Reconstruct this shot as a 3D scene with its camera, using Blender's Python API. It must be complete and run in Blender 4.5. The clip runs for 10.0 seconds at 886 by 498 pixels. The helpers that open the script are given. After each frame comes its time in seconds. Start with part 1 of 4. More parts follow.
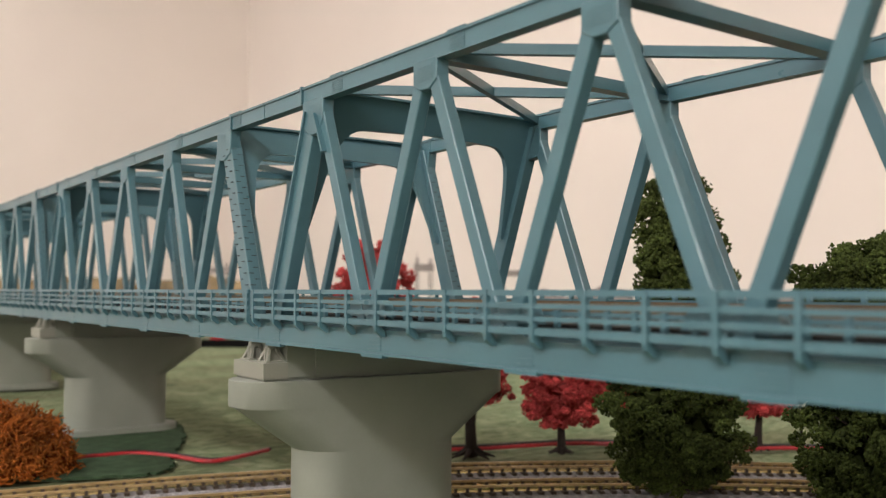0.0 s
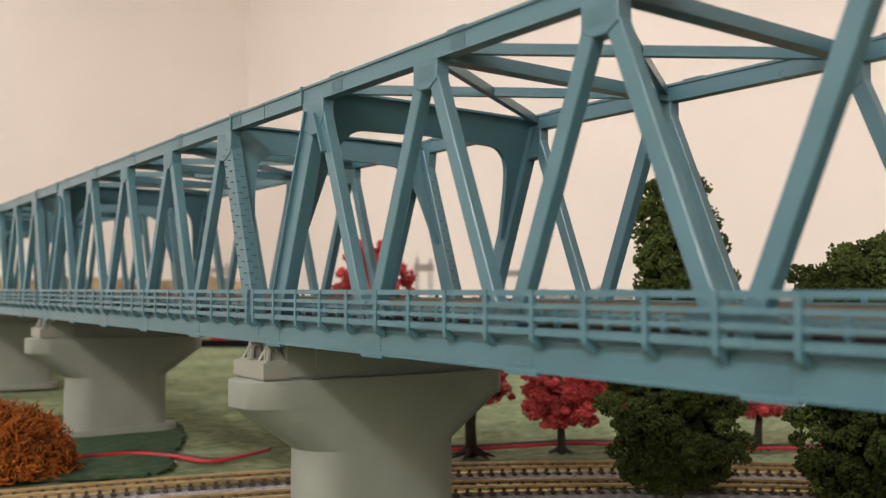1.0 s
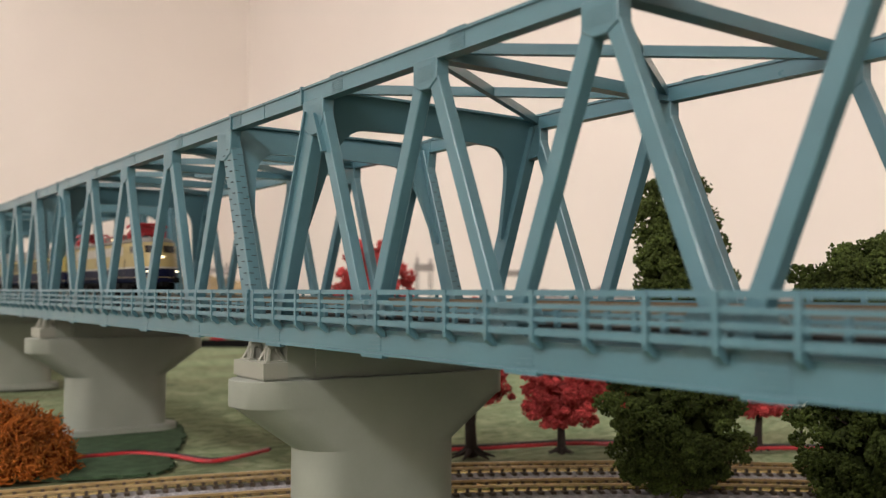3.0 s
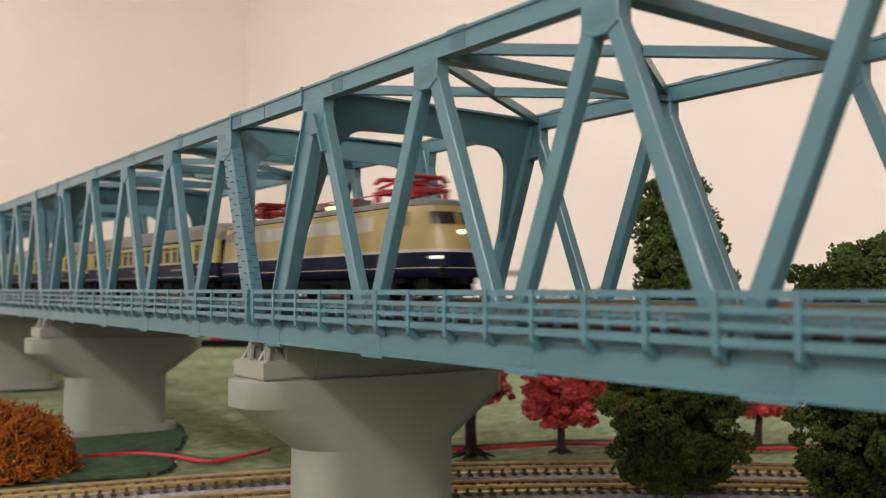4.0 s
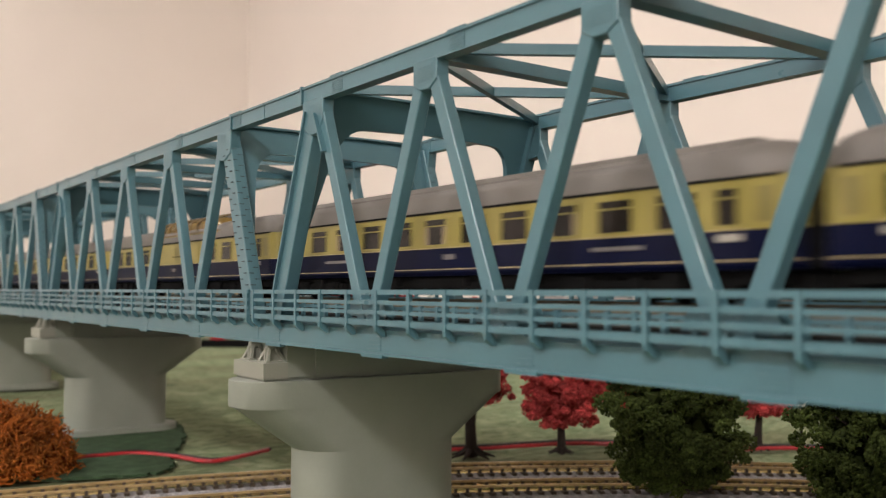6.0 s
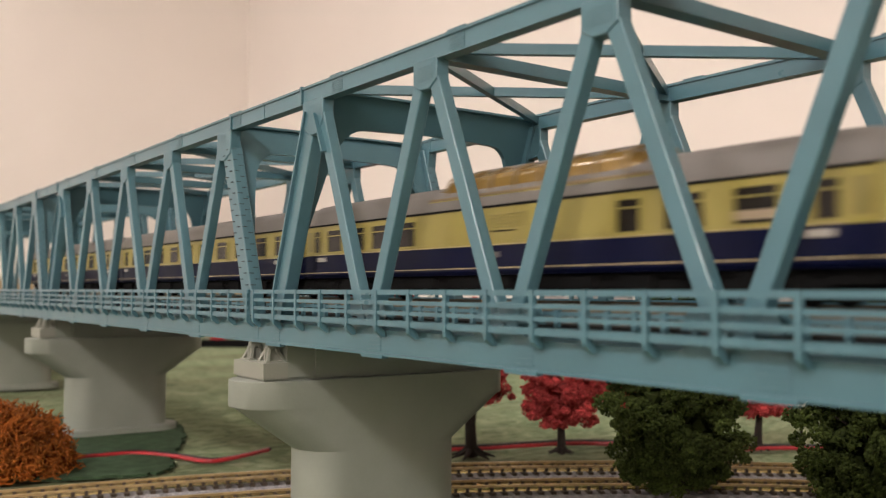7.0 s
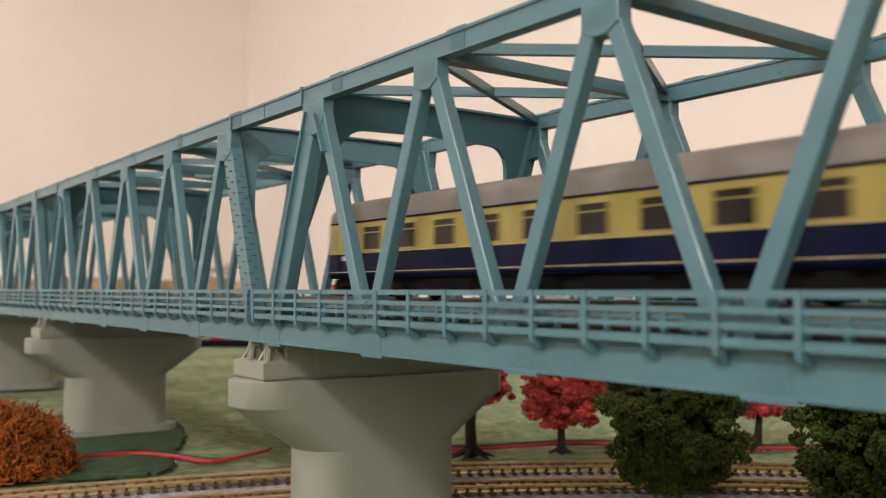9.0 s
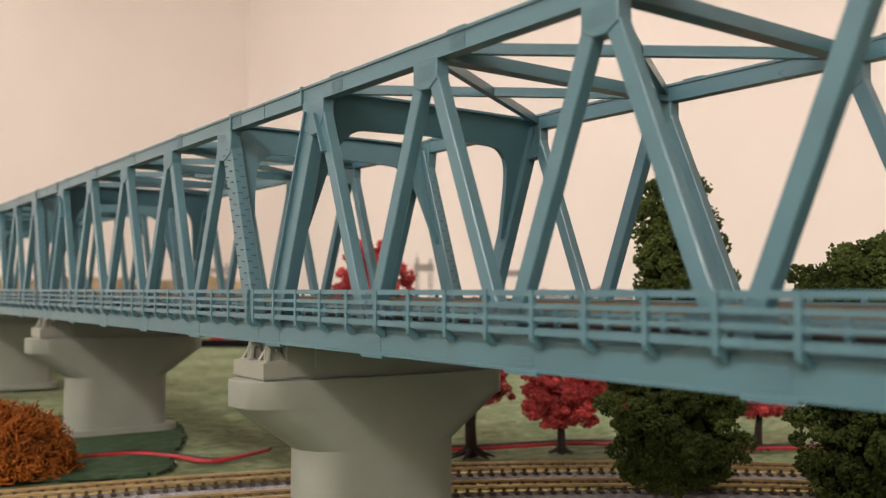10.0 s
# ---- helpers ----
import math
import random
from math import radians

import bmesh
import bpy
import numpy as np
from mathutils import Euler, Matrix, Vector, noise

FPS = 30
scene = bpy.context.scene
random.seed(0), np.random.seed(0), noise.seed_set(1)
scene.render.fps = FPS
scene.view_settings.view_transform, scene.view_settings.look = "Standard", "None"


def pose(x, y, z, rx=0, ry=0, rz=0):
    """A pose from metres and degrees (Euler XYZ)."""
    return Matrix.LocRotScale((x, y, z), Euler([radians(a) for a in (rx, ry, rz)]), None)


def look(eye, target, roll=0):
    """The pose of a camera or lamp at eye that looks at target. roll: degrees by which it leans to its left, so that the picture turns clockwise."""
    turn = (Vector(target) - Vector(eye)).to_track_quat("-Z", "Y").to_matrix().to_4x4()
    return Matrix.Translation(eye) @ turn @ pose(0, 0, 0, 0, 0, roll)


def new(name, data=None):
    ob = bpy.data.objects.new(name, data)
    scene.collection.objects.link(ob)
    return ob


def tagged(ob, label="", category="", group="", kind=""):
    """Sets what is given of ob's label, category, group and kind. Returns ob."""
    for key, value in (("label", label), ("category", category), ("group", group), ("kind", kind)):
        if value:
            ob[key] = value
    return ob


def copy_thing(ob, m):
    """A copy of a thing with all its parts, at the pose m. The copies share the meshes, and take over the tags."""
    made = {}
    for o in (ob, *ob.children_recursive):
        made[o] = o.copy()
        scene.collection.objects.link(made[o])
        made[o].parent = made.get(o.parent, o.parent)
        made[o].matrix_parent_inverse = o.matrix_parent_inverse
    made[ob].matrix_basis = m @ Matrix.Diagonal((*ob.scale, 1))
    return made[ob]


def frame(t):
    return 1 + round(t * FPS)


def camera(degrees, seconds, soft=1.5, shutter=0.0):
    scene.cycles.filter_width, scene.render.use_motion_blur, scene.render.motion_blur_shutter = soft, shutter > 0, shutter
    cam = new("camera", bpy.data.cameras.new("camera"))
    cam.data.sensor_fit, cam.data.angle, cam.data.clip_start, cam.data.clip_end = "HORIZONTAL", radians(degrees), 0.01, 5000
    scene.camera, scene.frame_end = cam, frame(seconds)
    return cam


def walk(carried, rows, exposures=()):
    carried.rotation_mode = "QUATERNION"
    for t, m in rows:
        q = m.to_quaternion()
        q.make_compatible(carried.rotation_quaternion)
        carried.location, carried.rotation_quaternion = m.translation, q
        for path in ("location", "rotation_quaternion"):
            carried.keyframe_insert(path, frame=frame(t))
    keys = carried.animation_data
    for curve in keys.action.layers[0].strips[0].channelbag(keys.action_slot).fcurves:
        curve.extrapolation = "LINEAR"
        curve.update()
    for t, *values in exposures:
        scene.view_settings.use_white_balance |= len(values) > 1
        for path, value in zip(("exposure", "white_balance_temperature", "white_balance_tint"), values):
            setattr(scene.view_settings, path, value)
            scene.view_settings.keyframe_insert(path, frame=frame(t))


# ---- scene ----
# ---------------- camera ----------------
cam = camera(51.40, 10.0, soft=1.25, shutter=0.42)
EYE = Vector((0.2357, -0.1036, 0.0135))
WAY = Vector((-0.81123, 0.58289, 0.04624))
walk(cam, [(0.0, look(EYE, EYE + WAY, 0.22)), (10.0, look(EYE, EYE + WAY, 0.22))],
     exposures=[(0.0, 0.03, 6500, 10), (5.5, 0.03, 6500, 10), (7.0, 0.04, 6680, 12), (8.5, 0.04, 6700, 12.5), (10.0, 0.04, 6780, 12.5)])
cam.data.dof.use_dof = True
cam.data.dof.focus_distance = 0.235
cam.data.dof.aperture_fstop = 27.0

# ---------------- light ----------------
world = bpy.data.worlds.new("room_dark")
world.use_nodes = True
world.node_tree.nodes["Background"].inputs[0].default_value = (1.0, 0.9, 0.8, 1)
world.node_tree.nodes["Background"].inputs[1].default_value = 0.02
scene.world = world


def area_lamp(x, y, z, sx, sy, watts):
    lamp = bpy.data.lights.new("area_light", "AREA")
    lamp.shape, lamp.size, lamp.size_y, lamp.energy = "RECTANGLE", sx, sy, watts
    lamp.color = (1.0, 0.935, 0.91)
    ob = new("area_light", lamp)
    ob.matrix_world = pose(x, y, z)
    return ob


area_lamp(-1.00, -2.00, 1.66, 1.2, 0.40, 33)
area_lamp(1.75, -1.95, 1.66, 1.2, 0.40, 83)
# Added fill that brightens the west wall; no known fitting stands there.
area_lamp(-1.30, -0.50, 1.66, 0.6, 0.30, 17.5)


# ---------------- materials ----------------
def material(name, color, rough=0.5, metal=0.0, scale=60, var=0.12, bump=0.05, fine=900, spec=0.5, rand=0.0, tint=None):
    """A surface with variation at two scales: broad soil and fine grain, with relief."""
    m = bpy.data.materials.new(name)
    m.use_nodes = True
    nt = m.node_tree
    b = nt.nodes["Principled BSDF"]
    b.inputs["Metallic"].default_value = metal
    b.inputs["Specular IOR Level"].default_value = spec
    tc = nt.nodes.new("ShaderNodeTexCoord")
    n1 = nt.nodes.new("ShaderNodeTexNoise")
    n1.inputs["Scale"].default_value, n1.inputs["Detail"].default_value = scale, 5
    n2 = nt.nodes.new("ShaderNodeTexNoise")
    n2.inputs["Scale"].default_value, n2.inputs["Detail"].default_value = fine, 3
    nt.links.new(tc.outputs["Object"], n1.inputs["Vector"])
    nt.links.new(tc.outputs["Object"], n2.inputs["Vector"])
    mix = nt.nodes.new("ShaderNodeMix")
    mix.data_type = "RGBA"
    lo = tint or tuple(c * (1 - var) for c in color)
    hi = tuple(min(1, c * (1 + var)) for c in color)
    mix.inputs["A"].default_value, mix.inputs["B"].default_value = (*lo, 1), (*hi, 1)
    ramp = nt.nodes.new("ShaderNodeMapRange")
    ramp.inputs["From Min"].default_value, ramp.inputs["From Max"].default_value = 0.3, 0.7
    nt.links.new(n1.outputs["Fac"], ramp.inputs["Value"])
    nt.links.new(ramp.outputs["Result"], mix.inputs["Factor"])
    mul = nt.nodes.new("ShaderNodeMix")
    mul.data_type, mul.blend_type = "RGBA", "MULTIPLY"
    mul.inputs["Factor"].default_value = 1.0
    nt.links.new(mix.outputs["Result"], mul.inputs["A"])
    r2 = nt.nodes.new("ShaderNodeMapRange")
    r2.inputs["To Min"].default_value, r2.inputs["To Max"].default_value = 1 - var * 0.8, 1.0 + var * 0.3
    nt.links.new(n2.outputs["Fac"], r2.inputs["Value"])
    last = r2.outputs["Result"]
    if rand:
        src = nt.nodes.new("ShaderNodeNewGeometry")
        r3 = nt.nodes.new("ShaderNodeMapRange")
        r3.inputs["To Min"].default_value, r3.inputs["To Max"].default_value = 1 - rand, 1 + rand
        nt.links.new(src.outputs["Random Per Island"], r3.inputs["Value"])
        mm = nt.nodes.new("ShaderNodeMath")
        mm.operation = "MULTIPLY"
        nt.links.new(last, mm.inputs[0])
        nt.links.new(r3.outputs["Result"], mm.inputs[1])
        last = mm.outputs[0]
    nt.links.new(last, mul.inputs["B"])
    nt.links.new(mul.outputs["Result"], b.inputs["Base Color"])
    rr = nt.nodes.new("ShaderNodeMapRange")
    rr.inputs["To Min"].default_value, rr.inputs["To Max"].default_value = max(0.02, rough - 0.1), min(1, rough + 0.1)
    nt.links.new(n1.outputs["Fac"], rr.inputs["Value"])
    nt.links.new(rr.outputs["Result"], b.inputs["Roughness"])
    bp = nt.nodes.new("ShaderNodeBump")
    bp.inputs["Strength"].default_value, bp.inputs["Distance"].default_value = bump, 0.0004
    nt.links.new(n2.outputs["Fac"], bp.inputs["Height"])
    nt.links.new(bp.outputs["Normal"], b.inputs["Normal"])
    return m


def grass_print():
    """A printed landscape mat: streaks of dull green, olive and pale beige, with fine relief."""
    m = bpy.data.materials.new("printed_grass_mat")
    m.use_nodes = True
    nt = m.node_tree
    b = nt.nodes["Principled BSDF"]
    b.inputs["Roughness"].default_value = 0.85
    b.inputs["Specular IOR Level"].default_value = 0.2
    tc = nt.nodes.new("ShaderNodeTexCoord")
    mp = nt.nodes.new("ShaderNodeMapping")
    mp.inputs["Scale"].default_value = (1.0, 0.55, 1.0)
    mp.inputs["Rotation"].default_value = (0, 0, radians(35))
    nt.links.new(tc.outputs["Object"], mp.inputs["Vector"])
    fac = []
    for scale, detail, dist in ((14, 5, 0.6), (105, 7, 1.8), (420, 4, 0.5)):
        n = nt.nodes.new("ShaderNodeTexNoise")
        n.inputs["Scale"].default_value, n.inputs["Detail"].default_value, n.inputs["Distortion"].default_value = scale, detail, dist
        nt.links.new(mp.outputs["Vector"], n.inputs["Vector"])
        fac.append(n.outputs["Fac"])
    r1 = nt.nodes.new("ShaderNodeValToRGB")
    r1.color_ramp.elements[0].position, r1.color_ramp.elements[0].color = 0.33, (0.106, 0.140, 0.078, 1)
    r1.color_ramp.elements[1].position, r1.color_ramp.elements[1].color = 0.66, (0.285, 0.320, 0.218, 1)
    e = r1.color_ramp.elements.new(0.5)
    e.color = (0.184, 0.228, 0.132, 1)
    nt.links.new(fac[1], r1.inputs["Fac"])
    r2 = nt.nodes.new("ShaderNodeValToRGB")
    r2.color_ramp.elements[0].position, r2.color_ramp.elements[0].color = 0.38, (0.80, 0.74, 0.66, 1)
    r2.color_ramp.elements[1].position, r2.color_ramp.elements[1].color = 0.62, (1.05, 1.1, 1.0, 1)
    nt.links.new(fac[0], r2.inputs["Fac"])
    mul = nt.nodes.new("ShaderNodeMix")
    mul.data_type, mul.blend_type = "RGBA", "MULTIPLY"
    mul.inputs["Factor"].default_value = 1.0
    nt.links.new(r1.outputs["Color"], mul.inputs["A"])
    nt.links.new(r2.outputs["Color"], mul.inputs["B"])
    nt.links.new(mul.outputs["Result"], b.inputs["Base Color"])
    add = nt.nodes.new("ShaderNodeMath")
    nt.links.new(fac[1], add.inputs[0])
    nt.links.new(fac[2], add.inputs[1])
    bp = nt.nodes.new("ShaderNodeBump")
    bp.inputs["Strength"].default_value, bp.inputs["Distance"].default_value = 0.8, 0.0012
    nt.links.new(add.outputs[0], bp.inputs["Height"])
    nt.links.new(bp.outputs["Normal"], b.inputs["Normal"])
    return m


def glowing(name, color, strength):
    m = bpy.data.materials.new(name)
    m.use_nodes = True
    b = m.node_tree.nodes["Principled BSDF"]
    b.inputs["Base Color"].default_value = (*color, 1)
    b.inputs["Emission Color"].default_value = (*color, 1)
    b.inputs["Emission Strength"].default_value = strength
    return m


BLUE = material("bridge_blue_plastic", (0.070, 0.161, 0.196), 0.32, 0, 90, 0.05, 0.03, 1500)
SHOE = material("bearing_grey_plastic", (0.235, 0.243, 0.205), 0.5, 0, 90, 0.05, 0.03, 1500)
PIER = material("pier_grey_plastic", (0.217, 0.238, 0.203), 0.55, 0, 60, 0.06, 0.06, 1200)
DECK = material("deck_black_plastic", (0.018, 0.018, 0.0175), 0.7, 0, 90, 0.2, 0.1, 1200)
SLEEPER = material("sleeper_brown_plastic", (0.085, 0.058, 0.034), 0.6, 0, 120, 0.2, 0.1, 1200)
RAIL = material("rail_nickel_silver", (0.50, 0.37, 0.19), 0.32, 0.5, 200, 0.2, 0.12, 1500)
TIE = material("curve_sleeper_brown", (0.070, 0.050, 0.032), 0.6, 0, 120, 0.25, 0.1, 1200)
RAILDARK = material("rail_dulled_metal", (0.11, 0.078, 0.042), 0.6, 0.0, 200, 0.2, 0.05, 2000)
RAILSIDE = material("rail_web_brass", (0.98, 0.74, 0.37), 0.22, 0.9, 200, 0.12, 0.03, 2000)
BALLAST = material("ballast_grey_stones", (0.30, 0.29, 0.30), 0.8, 0, 500, 0.45, 0.9, 1600)
GRASS = grass_print()
FELT = material("dark_green_felt", (0.045, 0.078, 0.042), 0.95, 0, 160, 0.35, 1.0, 700, 0.1)
WALL = material("cream_wall_paint", (0.85, 0.785, 0.735), 0.7, 0, 2.2, 0.03, 0.05, 300, 0.3)
CEIL = material("ceiling_board_paint", (0.80, 0.78, 0.75), 0.8, 0, 2, 0.03, 0.05, 300, 0.3)
FLOORM = material("grey_vinyl_floor", (0.22, 0.20, 0.18), 0.5, 0, 6, 0.1, 0.1, 200)
BOARD = material("plywood_board", (0.42, 0.30, 0.18), 0.6, 0, 8, 0.15, 0.1, 300)
YELLOW = material("coach_yellow_paint", (0.285, 0.24, 0.060), 0.38, 0, 150, 0.05, 0.02, 2000)
CREAM = material("loco_cream_paint", (0.31, 0.247, 0.096), 0.38, 0, 150, 0.05, 0.02, 2000)
COBALT = material("loco_blue_paint", (0.0028, 0.0048, 0.024), 0.42, 0, 150, 0.1, 0.02, 2000, 0.12)
SILVER = material("roof_grey_paint", (0.15, 0.139, 0.126), 0.5, 0, 120, 0.08, 0.04, 2000)
WHITE = material("white_trim_paint", (0.38, 0.36, 0.32), 0.4, 0, 150, 0.05, 0.02, 2000)
GOLD = material("gold_line_paint", (0.46, 0.38, 0.20), 0.4, 0.3, 150, 0.05, 0.02, 2000)
UNDER = material("underframe_black", (0.006, 0.006, 0.006), 0.85, 0, 150, 0.2, 0.1, 1500, 0.1)
REDM = material("pantograph_red", (0.33, 0.014, 0.022), 0.45, 0, 150, 0.1, 0.03, 2000)
DARKG = material("dark_coach_glass", (0.016, 0.013, 0.011), 0.22, 0, 150, 0.1, 0.0, 500, 0.25)
CABG = material("pale_cab_glass", (0.12, 0.12, 0.11), 0.18, 0, 150, 0.2, 0.0, 500)
AMBER = material("amber_dome_glass", (0.22, 0.135, 0.030), 0.2, 0.1, 150, 0.2, 0.0, 500)
ALU = material("brushed_aluminium", (0.62, 0.60, 0.57), 0.35, 0.8, 150, 0.05, 0.02, 2000)
WINT = material("beige_curtain", (0.31, 0.245, 0.165), 0.7, 0, 150, 0.15, 0.05, 1500)
OLIVE = material("olive_door_pane", (0.21, 0.175, 0.055), 0.3, 0, 150, 0.15, 0.02, 1500)
CREST = material("dull_crest_paint", (0.16, 0.15, 0.14), 0.45, 0, 150, 0.15, 0.02, 1500)
GLOW = glowing("roof_strip_glow", (1.0, 0.86, 0.45), 0.9)
LAMP = glowing("warm_headlight", (1.0, 0.88, 0.60), 3.0)
LEAFG = material("green_foam_foliage", (0.064, 0.088, 0.021), 0.9, 0, 110, 0.40, 0.6, 1500, 0.15, rand=0.45)
LEAFY = material("yellow_green_foliage", (0.17, 0.18, 0.03), 0.9, 0, 60, 0.35, 0.6, 1500, 0.15, rand=0.4)
LEAFR = material("red_foam_foliage", (0.58, 0.080, 0.080), 0.9, 0, 160, 0.45, 0.5, 1500, 0.15, rand=0.4)
FIBRE = material("orange_fibre_foliage", (0.30, 0.088, 0.014), 0.85, 0, 60, 0.3, 0.4, 1500, 0.15, rand=0.4)
BARK = material("dark_brown_bark", (0.035, 0.026, 0.022), 0.85, 0, 200, 0.3, 0.8, 1500, 0.2)
WIRER = material("red_wire_insulation", (0.40, 0.02, 0.028), 0.35, 0, 100, 0.1, 0.02, 900)
WIREK = material("black_wire_insulation", (0.02, 0.02, 0.02), 0.35, 0, 100, 0.1, 0.02, 900)
HAZE = material("grey_tower_plastic", (0.28, 0.25, 0.24), 0.6, 0, 60, 0.1, 0.05, 900)
OCHRE = material("ochre_scenery", (0.25, 0.185, 0.10), 0.8, 0, 30, 0.4, 0.3, 300)
BLOSSOM = material("white_blossom", (0.75, 0.72, 0.62), 0.8, 0, 60, 0.1, 0.2, 900)


# ---------------- mesh helpers ----------------
def part(name, bm, mat, parent, label="", bevel=0.0, smooth=False):
    """One mesh object under a thing or part; bm is a bmesh, made in the parent's space."""
    me = bpy.data.meshes.new(name)
    if bevel:
        bmesh.ops.bevel(bm, geom=[e for e in bm.edges if len(e.link_faces) == 2 and e.calc_face_angle(0) > 0.6],
                        offset=bevel, segments=1, affect="EDGES", clamp_overlap=True)
    bmesh.ops.recalc_face_normals(bm, faces=bm.faces)
    if smooth:
        for e in bm.edges:
            e.smooth = e.calc_face_angle(0) < 0.6
    bm.to_mesh(me)
    bm.free()
    for m in (mat if isinstance(mat, (list, tuple)) else [mat]):
        me.materials.append(m)
    if smooth:
        for f in me.polygons:
            f.use_smooth = True
    ob = new(name, me)
    ob.parent = parent
    if label:
        tagged(ob, label)
    return ob


def again(ob, m):
    """Another piece on the same mesh, under the same parent."""
    o = new(ob.name.split(".")[0], ob.data)
    o.parent = ob.parent
    o.matrix_basis = m
    if "label" in ob:
        o["label"] = ob["label"]
    return o


def thing(name, x, y, z, label, category, group="", kind=""):
    ob = new(name)
    ob.empty_display_size = 0.005
    ob.matrix_basis = pose(x, y, z)
    return tagged(ob, label, category, group, kind)


def box(bm, x0, x1, y0, y1, z0, z1, mi=0):
    v = [bm.verts.new(p) for p in ((x0, y0, z0), (x1, y0, z0), (x1, y1, z0), (x0, y1, z0),
                                   (x0, y0, z1), (x1, y0, z1), (x1, y1, z1), (x0, y1, z1))]
    for q in ((0, 3, 2, 1), (4, 5, 6, 7), (0, 1, 5, 4), (1, 2, 6, 5), (2, 3, 7, 6), (3, 0, 4, 7)):
        bm.faces.new([v[i] for i in q]).material_index = mi
    return bm


def prism(bm, pts, a, b, axis="y", mi=0):
    """A polygon pushed from a to b. axis y: points (x, z); x: points (y, z); z: points (x, y)."""
    def at(p, s):
        return {"y": (p[0], s, p[1]), "x": (s, p[0], p[1]), "z": (p[0], p[1], s)}[axis]
    lo = [bm.verts.new(at(p, a)) for p in pts]
    hi = [bm.verts.new(at(p, b)) for p in pts]
    n = len(pts)
    caps = [bm.faces.new(lo[::-1]), bm.faces.new(hi)]
    for f in caps:
        f.material_index = mi
        f.normal_update()
    if n > 8:
        bmesh.ops.triangulate(bm, faces=caps, ngon_method="EAR_CLIP")
    for i in range(n):
        bm.faces.new((lo[i], lo[(i + 1) % n], hi[(i + 1) % n], hi[i])).material_index = mi
    return bm


def beam(bm, p, q, w, h, up=(0, 0, 1), mi=0):
    """A bar from p to q, w across and h along up."""
    p, q = Vector(p), Vector(q)
    d = (q - p).normalized()
    s = d.cross(Vector(up)).normalized() * w / 2
    u = s.cross(d).normalized() * h / 2
    a = [bm.verts.new(c + i * s + j * u) for c in (p, q) for i, j in ((-1, -1), (1, -1), (1, 1), (-1, 1))]
    for f in ((3, 2, 1, 0), (4, 5, 6, 7), (0, 1, 5, 4), (1, 2, 6, 5), (2, 3, 7, 6), (3, 0, 4, 7)):
        bm.faces.new([a[i] for i in f]).material_index = mi
    return bm


def tube(bm, pts, r, n=8, r2=None, mi=0):
    """A round rod along points, tapering from r to r2."""
    r2 = r if r2 is None else r2
    rings = []
    for i, p in enumerate(pts):
        p = Vector(p)
        d = (Vector(pts[min(i + 1, len(pts) - 1)]) - Vector(pts[max(i - 1, 0)])).normalized()
        a = d.cross(Vector((0.31, 0.2, 0.93)) if abs(d.z) < 0.9 else Vector((1, 0, 0))).normalized()
        c = d.cross(a)
        k = r + (r2 - r) * i / max(1, len(pts) - 1)
        rings.append([bm.verts.new(p + k * (a * math.cos(2 * math.pi * j / n) + c * math.sin(2 * math.pi * j / n))) for j in range(n)])
    for u, v in zip(rings, rings[1:]):
        for j in range(n):
            bm.faces.new((u[j], u[(j + 1) % n], v[(j + 1) % n], v[j])).material_index = mi
    bm.faces.new(rings[0][::-1]).material_index = mi
    bm.faces.new(rings[-1]).material_index = mi
    return bm


def loft(bm, rings, mats=None, caps=True):
    """A skin over equal closed rings of points; mats: the material of each strip."""
    vs = [[bm.verts.new(p) for p in r] for r in rings]
    n = len(rings[0])
    for u, v in zip(vs, vs[1:]):
        for j in range(n):
            bm.faces.new((u[j], u[(j + 1) % n], v[(j + 1) % n], v[j])).material_index = mats[j] if mats else 0
    if caps:
        bm.faces.new(vs[0][::-1])
        bm.faces.new(vs[-1])
    return bm


def BM():
    return bmesh.new()


GROUND = -0.0575
JOINT = 0.0095       # x of the joint over the pier in the middle of the view
SPAN = 0.248
WIDE = 0.0721        # across both trusses
TRACKS = (0.0198, 0.0528)
RAILTOP = 0.0113

# ---------------- room ----------------
XW, XE, YS, YN, ZF, ZC = -2.59, 2.3, -2.7, 1.13, -0.8, 1.72


def setting(name, bm, mat, label, category="wall"):
    ob = part(name, bm, mat, None)
    return tagged(ob, label, category, kind="structure")


# Ceiling, east and south walls are unseen; their pale paint bounces light back.
setting("floor", box(BM(), XW - .1, XE + .1, YS - .1, YN + .1, ZF - .05, ZF), FLOORM, "grey vinyl floor of the model room", "floor")
setting("ceiling", box(BM(), XW - .1, XE + .1, YS - .1, YN + .1, ZC, ZC + .05), CEIL, "plain pale grey ceiling", "ceiling")
setting("wall_north", box(BM(), XW - .1, XE + .1, YN, YN + .1, ZF, ZC), WALL, "plain cream wall behind the model layout")
setting("wall_west", box(BM(), XW - .1, XW, YS, YN, ZF, ZC), WALL, "plain cream wall at the layout's far end")
setting("wall_east", box(BM(), XE, XE + .1, YS, YN, ZF, ZC), WALL, "plain cream side wall")
setting("wall_south", box(BM(), XW - .1, XE + .1, YS - .1, YS, ZF, ZC), WALL, "plain cream wall opposite the model layout")

